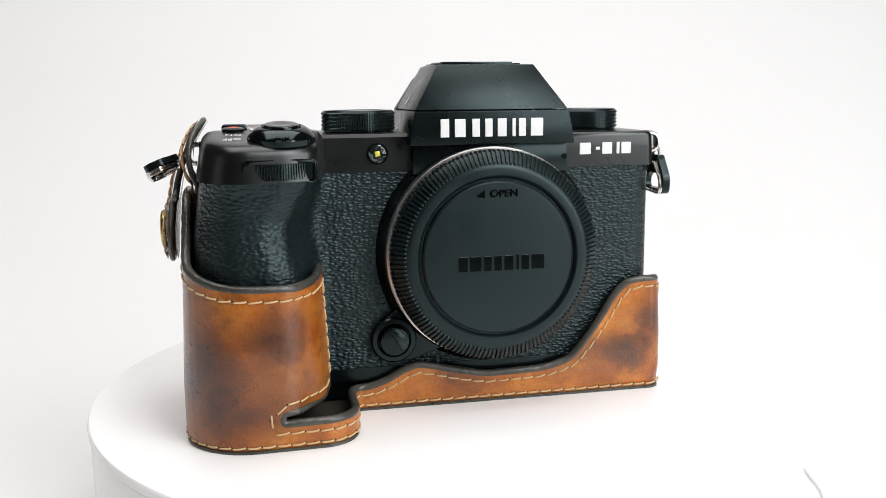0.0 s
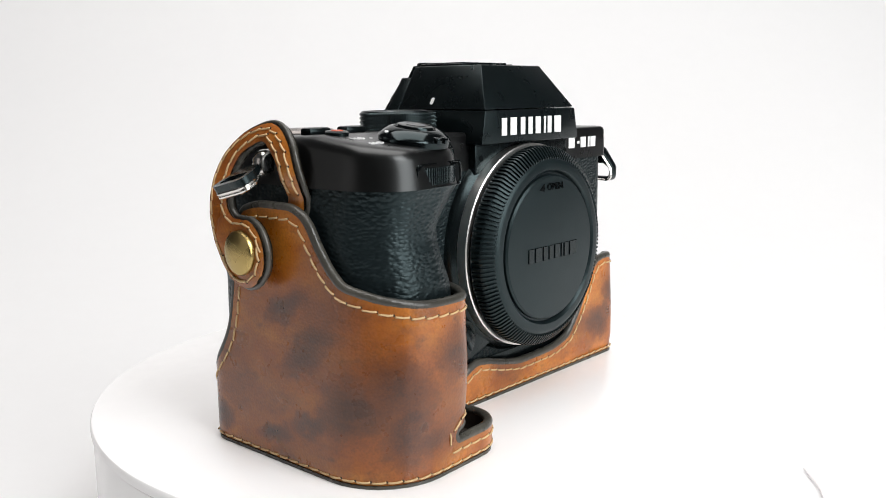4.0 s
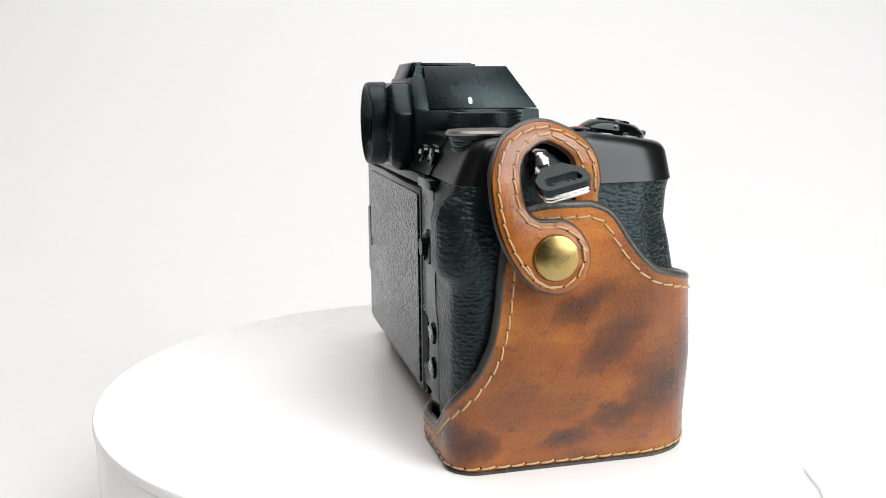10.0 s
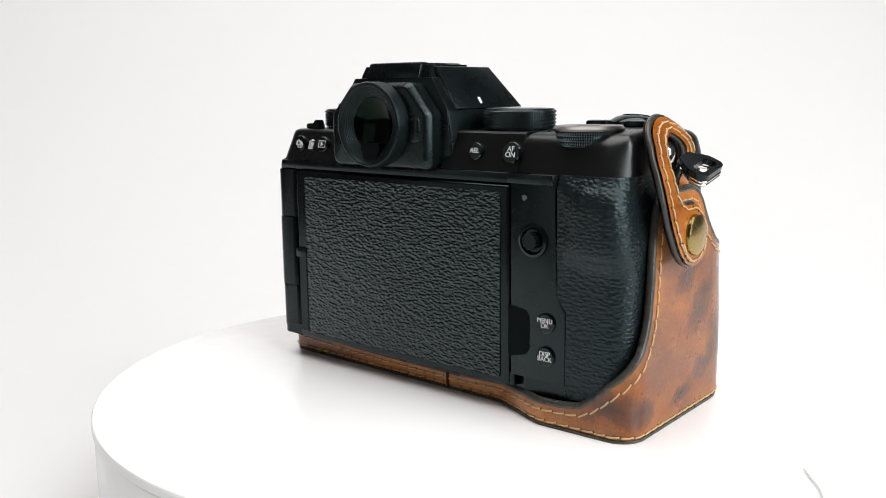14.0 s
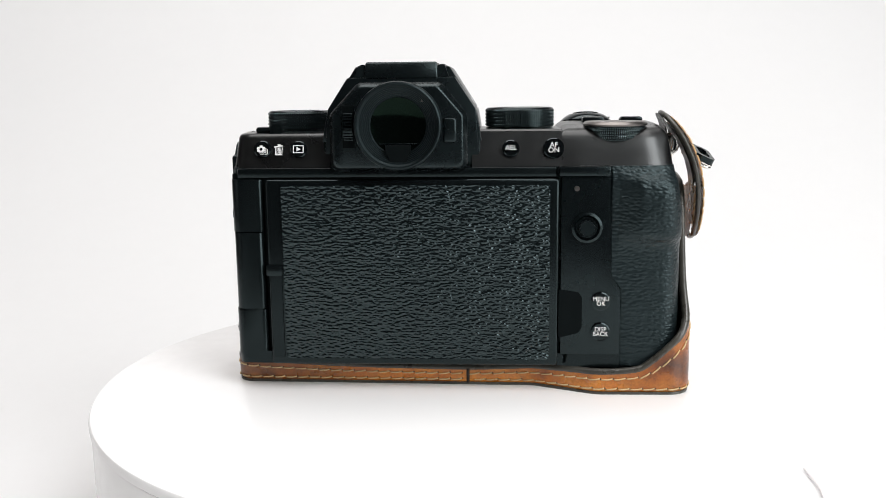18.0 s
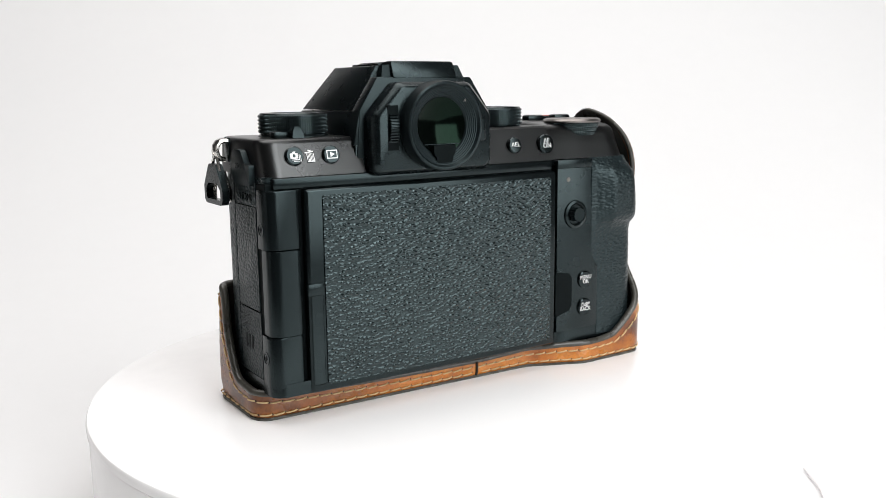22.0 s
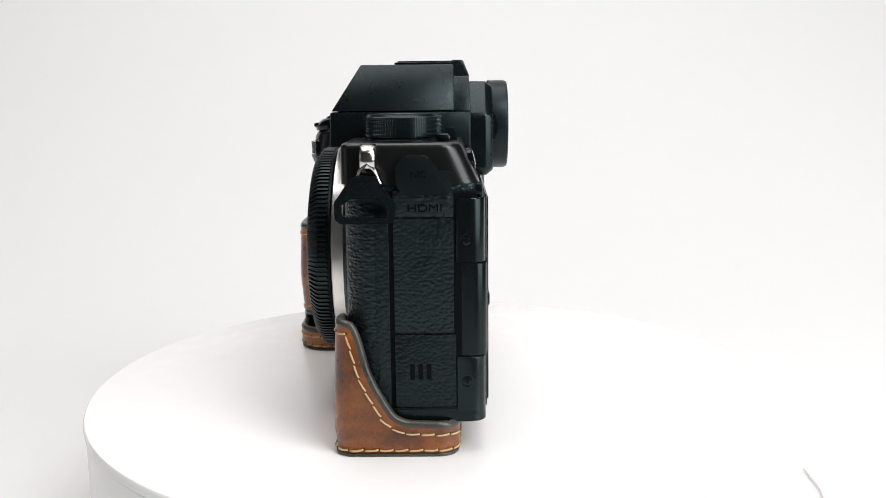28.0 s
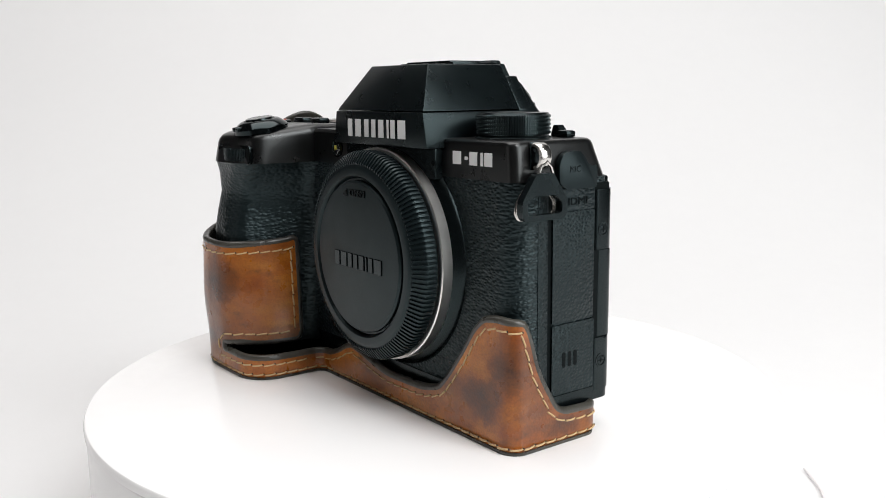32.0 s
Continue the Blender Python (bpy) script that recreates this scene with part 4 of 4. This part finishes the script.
# ---- body cap ----
def build_cap():
    cap = thing("body_cap", "round black plastic cap with ribbed rim on the lens mount", "cap")
    m = place((9.0, 3.6, 41.3), *FRONT) @ Matrix.Diagonal((1.025, 1.025, 1, 1))
    part("rim", lathe([(26.2, 30.3), (26.4, 30.8), (26.35, 33.4), (25.8, 34.2), (23.5, 35.9), (22.9, 36.4), (22.2, 36.6), (20.7, 36.55), (20.1, 35.9), (19.9, 35.4), (10, 35.4), (10, 30.3)], 120, m), CAP, cap)
    bm = bmesh.new()
    k = 140
    for i in range(k):
        a = 2 * math.pi * i / k
        c, s = math.cos(a), math.sin(a)
        row = []
        for r, h, wd in ((26.3, 30.7, 0.26), (26.8, 31.0, 0.26), (26.8, 33.6, 0.26), (26.3, 34.5, 0.26), (23.9, 36.25, 0.24), (23.3, 36.1, 0.2)):
            row.append([bm.verts.new((r * c - e * wd * s, r * s + e * wd * c, h)) for e in (-1, 1)])
        for p, q in zip(row, row[1:]):
            bm.faces.new((p[0], p[1], q[1], q[0]))
        for e in (0, 1):
            lo0 = [bm.verts.new((row[j][e].co.x * 0.975, row[j][e].co.y * 0.975, row[j][e].co.z - 0.5 * (j > 2))) for j in (1, 2)]
            lo2 = [bm.verts.new((row[j][e].co.x * 0.98, row[j][e].co.y * 0.98, row[j][e].co.z - 0.45)) for j in (3, 4)]
            bm.faces.new((row[1][e], row[2][e], lo0[1], lo0[0]))
            bm.faces.new((row[2][e], row[3][e], lo2[0], lo0[1]))
            bm.faces.new((row[3][e], row[4][e], lo2[1], lo2[0]))
    bm.transform(m)
    tagged(part("rim_ribs", bm, CAP, cap, "fine grip ribs round the rim"), kind="stuff")
    face = part("face", lathe([(19.5, 35.2), (19.4, 36.2), (18.9, 36.7), (18.5, 36.75), (0, 36.75)], 96, m), CAP, cap, "flat matt front disc")
    # plain raised blocks in place of the maker's name
    x = -11.2
    for wdt in (2.5, 3.1, 2.2, 2.2, 2.6, 1.0, 2.2, 3.6):
        part("raised_block", rbox(x, x + wdt - 0.25, -1.9, 1.9, 36.6, 37.05, 0.1, 1, m @ pose(0.8, -1.2, 0)), GLOSS, face, "plain raised block")
        x += wdt + 0.42
    lettering("open_word", "OPEN", 2.5, m @ pose(1.2, 16.2, 36.85), GLOSS, face, 0.2, "raised word", squeeze=1.1, bold=0.03)
    part("open_arrow", extrude([(-5.8, 15.6), (-3.7, 15.2), (-3.7, 17.2)], 36.7, 37.0, m), GLOSS, face)
    return cap


body_cap = build_cap()


# ---- leather half case ----
WALL_T = 1.9
FLAP_U = [k / 12 for k in range(13)]
FLAP_DX = [-6.42, -6.68, -7.08, -7.51, -7.91, -8.07, -7.6, -6.57, -4.96, -2.95, -1.35, -0.38, 0.0]
FLAP_DY = [-0.01, 0.65, 1.34, 2.03, 2.7, 3.37, 3.95, 4.35, 4.15, 2.95, 1.40, 0.38, 0.0]
EASE = np.hanning(43) / np.hanning(43).sum()
FLAP_S = np.linspace(-0.3, 1.5, 361)
FLAP_X = np.convolve(np.interp(FLAP_S, FLAP_U, FLAP_DX), EASE, "same")
FLAP_Y = np.convolve(np.interp(FLAP_S, FLAP_U, FLAP_DY), EASE, "same")


class Wall:
    """The case's wall: a plan path with arc length s, a leaning upright surface on it, and a top height along it."""

    def __init__(self):
        corners = [(59.5, 5.3, 5.0), (59.5, -23.6, 4.5), (-28.3, -23.6, 3.0), (-28.6, -46.5, 9.5), (-70.2, -47.9, 16.5), (-70.5, 14.0, 6.5), (-44.0, 14.4, 9.0), (-27.0, 6.8, 9.0)]
        pts = [Vector(p) for p in fillet(corners)]
        # start at the seam in the back strip
        pts = [Vector((-8.5, 6.5))] + [p for p in pts] + [Vector((-8.5, 6.5))]
        fine = []
        for a, b in zip(pts, pts[1:]):
            n = max(1, int((b - a).length / 0.8))
            fine += [a.lerp(b, k / n) for k in range(n)]
        fine.append(pts[-1])
        self.p = np.array([tuple(v) for v in fine])
        d = np.diff(self.p, axis=0)
        self.s = np.concatenate([[0], np.cumsum(np.hypot(d[:, 0], d[:, 1]))])
        self.length = float(self.s[-1])
        # outward normals, smoothed round corners
        t = np.gradient(self.p, axis=0)
        t[0] = t[-1] = (1, 0)
        for _ in range(3):
            t[1:-1] = (t[:-2] + t[1:-1] * 2 + t[2:]) / 4
        t /= np.hypot(t[:, 0], t[:, 1])[:, None]
        self.n = np.stack([-t[:, 1], t[:, 0]], 1)
        if np.dot(self.n[0], (0, 1)) < 0:
            self.n = -self.n
        top = [(-8.5, 6.8, 4.9), (20, 6.8, 5.2), (48, 6.8, 6.3), (59.4, 3, 7.2), (59.4, -6, 7.6), (59.4, -9.4, 8.8), (59.4, -13, 13.5), (59.4, -15.5, 20), (59.4, -18.0, 28.5), (59.4, -19.6, 31.0),
               (54, -23.6, 31.4), (49.5, -23.6, 30.8), (46.2, -23.6, 28.5), (40.4, -23.6, 20.6), (36, -23.6, 14.3), (30.7, -23.6, 9.8), (22, -23.6, 7.9), (9.6, -23.6, 7.6), (0, -23.6, 9.0), (-7.5, -23.6, 10.9),
               (-10.7, -23.6, 11.3), (-13, -23.6, 10.7), (-20, -23.6, 7.6), (-25.3, -23.6, 6.2), (-28.4, -30, 6.2), (-29.6, -41, 6.4), (-37.4, -46.8, 6.5)]
        self.low = self.curve(top + [(-49, -47.0, 6.5)])
        up = [(-28.5, -27.6, 40.4), (-28.6, -31, 39.7), (-29.6, -41, 39.2), (-37, -46.8, 39.1), (-48, -47, 39.0), (-57, -47.1, 39.4), (-65, -44, 40.6), (-70.3, -39, 42.2), (-70.4, -35.0, 43.2), (-70.4, -31, 46.0), (-70.4, -27, 50.8), (-70.5, -24, 55.6),
              (-70.5, -21.6, 57.6), (-70.5, -17, 58.8), (-70.6, -9, 58.8), (-70.6, -2, 57.5), (-70.6, 0.6, 54), (-70.7, 1.8, 46), (-70.7, 2.6, 38), (-70.7, 4.0, 29.4), (-70.7, 7.2, 23.2), (-69.5, 12.4, 17.6),
              (-64, 14.2, 13.2), (-60, 14.2, 9.6), (-55.5, 14.2, 7.0), (-50, 14.2, 6.3), (-40, 13.6, 6.1), (-28, 7.4, 5.6)]
        self.high = self.curve(up, [(self.length, 4.9)])
        self.s_right = self.at(-28.5, -27.6)
        self.s_in = self.at(-26.5, -23.6)
        self.s_slot = self.at(-47.4, -47.1)

    def at(self, x, y):
        return float(self.s[np.argmin((self.p[:, 0] - x) ** 2 + (self.p[:, 1] - y) ** 2)])

    def curve(self, marks, more=()):
        ss = [self.at(x, y) for x, y, _ in marks] + [s for s, _ in more]
        if ss[0] > self.length - 1:
            ss[0] = 0.0
        return np.array(ss), np.array([z for _, _, z in marks] + [z for _, z in more])

    def height(self, which, s):
        """Smooth (monotone cubic) height along the path."""
        xs, zs = which
        i = int(np.clip(np.searchsorted(xs, s) - 1, 0, len(xs) - 2))
        h = np.diff(xs)
        dl = np.diff(zs) / h

        def slope(k):
            if k <= 0 or k >= len(xs) - 1:
                return 0.0
            a, b = dl[k - 1], dl[k]
            return 0.0 if a * b <= 0 else 2 * a * b / (a + b)
        t = (s - xs[i]) / h[i]
        t = min(max(t, 0), 1)
        m0, m1 = slope(i) * h[i], slope(i + 1) * h[i]
        return float((2 * t ** 3 - 3 * t ** 2 + 1) * zs[i] + (t ** 3 - 2 * t ** 2 + t) * m0 + (-2 * t ** 3 + 3 * t ** 2) * zs[i + 1] + (t ** 3 - t ** 2) * m1)

    def slot_low(self, s):
        z = self.height(self.low, min(s, self.s_slot))
        e, r = self.s_slot - s, 1.5
        return 7.9 - math.sqrt(max(0, r * r - (r - e) ** 2)) if e < r else z

    def slot_high(self, s):
        """Lower edge of the front flap, rounded at both ends."""
        e, f, r = self.s_slot - s, s - self.s_right, 2.2
        z = 9.4
        if e < 1.5:
            z = 7.9 + math.sqrt(max(0, 1.5 ** 2 - (1.5 - e) ** 2))
        if f < r:
            z += r - math.sqrt(max(0, r * r - (r - f) ** 2))
        return z

    def flap_top(self, s):
        f, r = s - self.s_right, 1.4
        z = self.height(self.high, s)
        return z - (r - math.sqrt(max(0, r * r - (r - f) ** 2))) if f < r else z

    def point(self, s, z, off=0.0):
        x = float(np.interp(s, self.s, self.p[:, 0]))
        y = float(np.interp(s, self.s, self.p[:, 1]))
        nx = float(np.interp(s, self.s, self.n[:, 0]))
        ny = float(np.interp(s, self.s, self.n[:, 1]))
        lean = -0.022 * z + 0.5 * math.exp(-((z - 14) / 14) ** 2)
        dx = dy = 0.0
        if self.s_in < s < self.s_slot + 9:
            # the front flap hugs the grip, well inside the toe below it
            t = min(max((z - 6.6) / 2.8, 0), 1)
            t = t * t * (3 - 2 * t)
            u = (s - self.s_right) / (self.s_slot - self.s_right)
            dx, dy = t * float(np.interp(u, FLAP_S, FLAP_X)), t * float(np.interp(u, FLAP_S, FLAP_Y))
        rise = min(max((z - 6.0) / 20.0, 0), 1)
        lean += 1.7 * rise * rise * (3 - 2 * rise) * max(0.0, -ny) ** 2 * (x < -29)
        if z < 2.0:
            lean -= 0.35 * (2.0 - z) ** 1.5
        return Vector((x + nx * (lean + off) + dx, y + ny * (lean + off) + dy, z))


def wall_sheet(w, off):
    """The leather as one sheet: a foot band all round, and the panel and flap above it."""
    bm = bmesh.new()
    ss = sorted(set([float(v) for v in w.s] + [w.s_right, w.s_slot] + [w.s_right + d for d in (0.15, 0.4)] + [w.s_slot - d for d in (0.1, 0.25, 0.5, 1.0, 1.5)]))
    ss = [a for a, b in zip(ss, ss[1:] + [1e9]) if b - a > 0.05 or a in (w.s_right, w.s_slot)]

    def split(s):
        return min(7.9, 0.55 * w.height(w.high, s))

    def sheet(cols, lo, hi, k):
        rows = [[bm.verts.new(w.point(s, lo(s) + (hi(s) - lo(s)) * j / k, off)) for j in range(k + 1)] for s in cols]
        for p, q in zip(rows, rows[1:]):
            for j in range(k):
                bm.faces.new((p[j], p[j + 1], q[j + 1], q[j]))

    def foot_top(s):
        return w.height(w.low, s) if s <= w.s_right else w.slot_low(s) if s <= w.s_slot else split(s)
    sheet([s for s in ss], lambda s: 0.5, foot_top, 6)
    sheet([s for s in ss if s >= w.s_right], lambda s: w.slot_high(s) if s < w.s_slot else split(s), lambda s: w.flap_top(s), 14)
    bmesh.ops.remove_doubles(bm, verts=bm.verts[:], dist=0.03)
    return bm


def stitch_mesh():
    bm = join(tube([(-1.5, 0, -0.1), (-1.2, 0.02, 0.12), (-0.4, 0.05, 0.2), (0.5, 0.0, 0.2), (1.2, -0.03, 0.12), (1.5, -0.03, -0.1)], 0.24, 6), lathe([(0, 0.05), (0.26, 0.04), (0.3, -0.1)], 8, pose(-1.66, 0, 0), close=False))
    bmesh.ops.recalc_face_normals(bm, faces=bm.faces[:])
    me = bpy.data.meshes.new("stitch")
    bm.to_mesh(me)
    bm.free()
    me.transform(Matrix.Scale(MM, 4))
    me.materials.append(THREAD)
    me.materials.append(HOLE)
    for p in me.polygons:
        p.use_smooth = True
        c = p.center
        p.material_index = 1 if c.x < -0.00140 and c.z < 0.00006 and len(p.vertices) <= 4 else 0
    return me


STITCH = stitch_mesh()


def sew(path, parent, step=3.45):
    """Stitches along a path of (point, outward normal)."""
    pts = [p for p, _ in path]
    run = [0.0]
    for a, b in zip(pts, pts[1:]):
        run.append(run[-1] + (b - a).length)
    n = max(1, int(run[-1] / step))
    gap = run[-1] / n
    rng = random.Random(len(path))
    i = 0
    for k in range(n):
        d = gap * (k + 0.5)
        while i < len(run) - 2 and run[i + 1] < d:
            i += 1
        f = (d - run[i]) / max(1e-6, run[i + 1] - run[i])
        c = pts[i].lerp(pts[i + 1], f)
        q0, q1 = pts[max(0, i - 1)], pts[min(len(pts) - 1, i + 2)]
        t = (q1 - q0).normalized()
        nn = path[i][1]
        bi = nn.cross(t).normalized()
        nn = t.cross(bi)
        m = Matrix((t, bi, nn)).transposed().to_4x4() @ pose(0, 0, 0, 0, 0, rng.uniform(4, 10))
        m.translation = c * MM
        o = new("stitch", STITCH)
        o.parent = parent
        o.matrix_local = m


def build_case():
    case = thing("camera_half_case", "tan leather half case with dark patches, cream stitching, snap strap", "camera case")
    w = Wall()
    low = lambda s: w.height(w.low, s)
    high = lambda s: w.height(w.high, s)
    part("leather_shell", wall_sheet(w, 0.0), LEATHER, case, "tan leather with smoky dark patches", 60)
    part("lining", wall_sheet(w, -WALL_T), LINING, case, "dark inner lining", 60)
    # floor of the case and its sole
    ring = [w.point(s, 1.2, -1.0) for s in w.s[:-1]]
    part("floor", extrude([(p.x, p.y) for p in ring], 0.9, 1.7), LINING, case)
    ring = [w.point(s, 1.0, 0.2) for s in w.s[:-1]]
    part("sole", extrude([(p.x, p.y) for p in ring], 0.0, 0.72, bev=0.12), EDGE, case, "dark burnished sole edge", 60)

    # burnished bead along the free edge
    mid = -WALL_T / 2
    ss = list(w.s)
    loop = [(s, w.flap_top(s)) for s in [w.s_right, w.s_right + 0.2, w.s_right + 0.6] + [s for s in ss if w.s_right + 0.9 < s < w.s_slot]]
    loop += [(s, high(s)) for s in ss if s >= w.s_slot]
    loop += [(s, low(s)) for s in ss if 0.5 < s < w.s_right]
    under = [s for s in ss if w.s_right <= s < w.s_slot - 0.5] + [w.s_slot - 0.5, w.s_slot - 0.25, w.s_slot - 0.08]
    loop += [(s, w.slot_low(s)) for s in under]
    loop += [(s, w.slot_high(s)) for s in reversed(under)]
    z0, z1 = w.slot_high(w.s_right), w.flap_top(w.s_right)
    loop += [(w.s_right, z0 + (z1 - z0) * k / 30) for k in range(1, 30)]
    pts = [w.point(s, z, mid) for s, z in loop]
    clean = [pts[0]]
    for p in pts[1:]:
        if (p - clean[-1]).length > 0.25:
            clean.append(p)
    part("edge_bead", tube(clean, 1.1, 10, True), EDGE, case, "dark burnished leather edge", 60)
    part("back_seam", tube([w.point(0.0, z, 0.05) for z in (0.6, 2, 3.5, 4.9)], 0.45, 8), HOLE, case, "upright seam in the back strip")

    # stitching beside the free edge, and along the foot
    def at(s, z):
        p = w.point(s, z, -0.04)
        a, b = w.point(s - 0.4, z), w.point(s + 0.4, z)
        c, d = w.point(s, z - 0.4), w.point(s, z + 0.4)
        n = (b - a).cross(d - c).normalized()
        out = w.point(s, z, 1.0) - w.point(s, z, 0)
        return p, n if n.dot(out) > 0 else -n

    def shifted(seq, most):
        res = []
        for i, (s, z) in enumerate(seq):
            (a, c), (b, d) = seq[max(0, i - 2)], seq[min(len(seq) - 1, i + 2)]
            t = Vector((b - a, d - c)).normalized()
            inset = min(most, 0.6 + 0.2 * z)
            res.append((s + t.y * inset, z - t.x * inset))
        return res
    top = [(s, high(s)) for s in ss if w.s_right + 1.0 < s]
    sew([at(s, z) for s, z in shifted(top, 2.5)], case)
    front = [(s, low(s)) for s in ss if 1.5 < s < w.at(-28.3, -27)]
    sew([at(s, z) for s, z in shifted(front, 2.0)], case)
    toe = [(s, 4.5) for s in ss if w.at(-28.4, -28) < s < w.s_slot + 2]
    sew([at(s, z) for s, z in toe], case)
    sew([at(w.s_slot + 2.4, 4.6 + k * 0.9) for k in range(8)], case)
    sew([at(s, w.slot_high(s) + 2.4) for s in reversed([s for s in ss if w.s_right + 3.4 < s < w.s_slot + 2])], case)
    sew([at(w.s_right + 2.4, 12.6 + k * 0.9) for k in range(28)], case)
    sew([at(s, 1.6) for s in ss if 1.0 < s < w.length - 1.0], case)

    # strap: a loop from the side panel over the lug and down to a round tab with a snap
    spine = [(-17.9, 53.0, 2.9), (-17.9, 60.0, 2.95), (-17.6, 65.3, 2.9), (-15.2, 71.2, 2.6), (-8.2, 74.9, 2.3), (-1.3, 72.3, 2.75), (1.7, 67.4, 3.15), (2.1, 62.2, 3.4), (1.2, 57.0, 3.7), (-1.3, 53.0, 5.0), (-4.6, 50.4, 6.9), (-7.4, 48.9, 7.9),
             (-9.8, 47.0, 7.4), (-11.8, 45.2, 6.0), (-13.2, 44.0, 4.0), (-13.9, 43.4, 1.6)]

    def outer_x(z):
        return float(np.interp(z, (40, 50, 56, 60, 64, 70, 74, 77.5), (-74.4, -74.2, -73.7, -73.0, -71.9, -69.4, -66.9, -64.4)))
    cs = []
    n = len(spine)
    for i in range(n - 1):
        q = [np.array(spine[min(max(i + k, 0), n - 1)]) for k in (-1, 0, 1, 2)]
        for j in range(6):
            t = j / 6
            cs.append(0.5 * (2 * q[1] + (q[2] - q[0]) * t + (2 * q[0] - 5 * q[1] + 4 * q[2] - q[3]) * t * t + (3 * q[1] - q[0] - 3 * q[2] + q[3]) * t ** 3))
    cs.append(np.array(spine[-1]))

    def strap_point(i, e, off):
        y, z, hw = cs[i]
        a, b = cs[max(0, i - 1)], cs[min(len(cs) - 1, i + 1)]
        t = Vector((b[0] - a[0], b[1] - a[1])).normalized()
        hw = max(hw - 0.35, 0.6)
        yy, zz = y - t.y * hw * e, z + t.x * hw * e
        start = min(1.0, max(0.0, (21 - i) / 14))
        x = outer_x(zz) * (1 - start) + (-66.6) * start
        return Vector((x - off, yy, zz))
    K = 6
    sheets = []
    for off in (0.0, -2.6):
        bm = bmesh.new()
        rows = [[bm.verts.new(strap_point(i, -1 + 2 * j / K, off + (0.35 * (1 - (-1 + 2 * j / K) ** 4) if off == 0 else 0))) for j in range(K + 1)] for i in range(len(cs))]
        for a, b in zip(rows, rows[1:]):
            for j in range(K):
                bm.faces.new((a[j], a[j + 1], b[j + 1], b[j]))
        sheets.append(bm)
    strap = part("strap", sheets[0], LEATHER, case, "tan leather strap loop with a round tab", 60)
    part("strap_lining", sheets[1], EDGE, strap)
    edge = [strap_point(i, -1, -1.3) for i in range(len(cs))] + [strap_point(i, 1, -1.3) for i in reversed(range(len(cs)))]
    keep = [edge[0]]
    for p in edge[1:]:
        if (p - keep[-1]).length > 0.3:
            keep.append(p)
    part("strap_edge", tube(keep, 0.72, 10, True), EDGE, strap, "dark burnished strap edge", 60)
    for side in (-1, 1):
        path = []
        for i in range(8, len(cs) - 14):
            e = side * (1 - 1.15 / (cs[i][2] - 0.5))
            path.append((strap_point(i, e, 0.28), Vector((-1, 0, 0.25)).normalized()))
        sew(path, strap, 3.1)
    m = place((-74.5, -7.9, 48.7), (0, -1, 0), (0, 0, 1))
    sew([(m @ Vector((6.3 * math.cos(a), 6.3 * math.sin(a), 0.2)), Vector((-1, 0, 0))) for a in (radians(d) for d in range(-170, 25, 5))], strap, 3.4)
    part("snap_button", lathe([(5.05, -0.4), (5.05, 0.5), (4.8, 0.95), (4.2, 1.2), (2.0, 1.45), (0, 1.5)], 48, m), BRASS, strap, "round aged brass snap button")
    return case


half_case = build_case()


def motions():
    for ob in (photo_camera, half_case, body_cap):
        walk(ob, [(t, pose(0, 0, TOP, 0, 0, a)) for t, a in SPIN])
    walk(platter, [(t, pose(0, 0, TOP, 0, 0, a)) for t, a in SPIN])


motions()
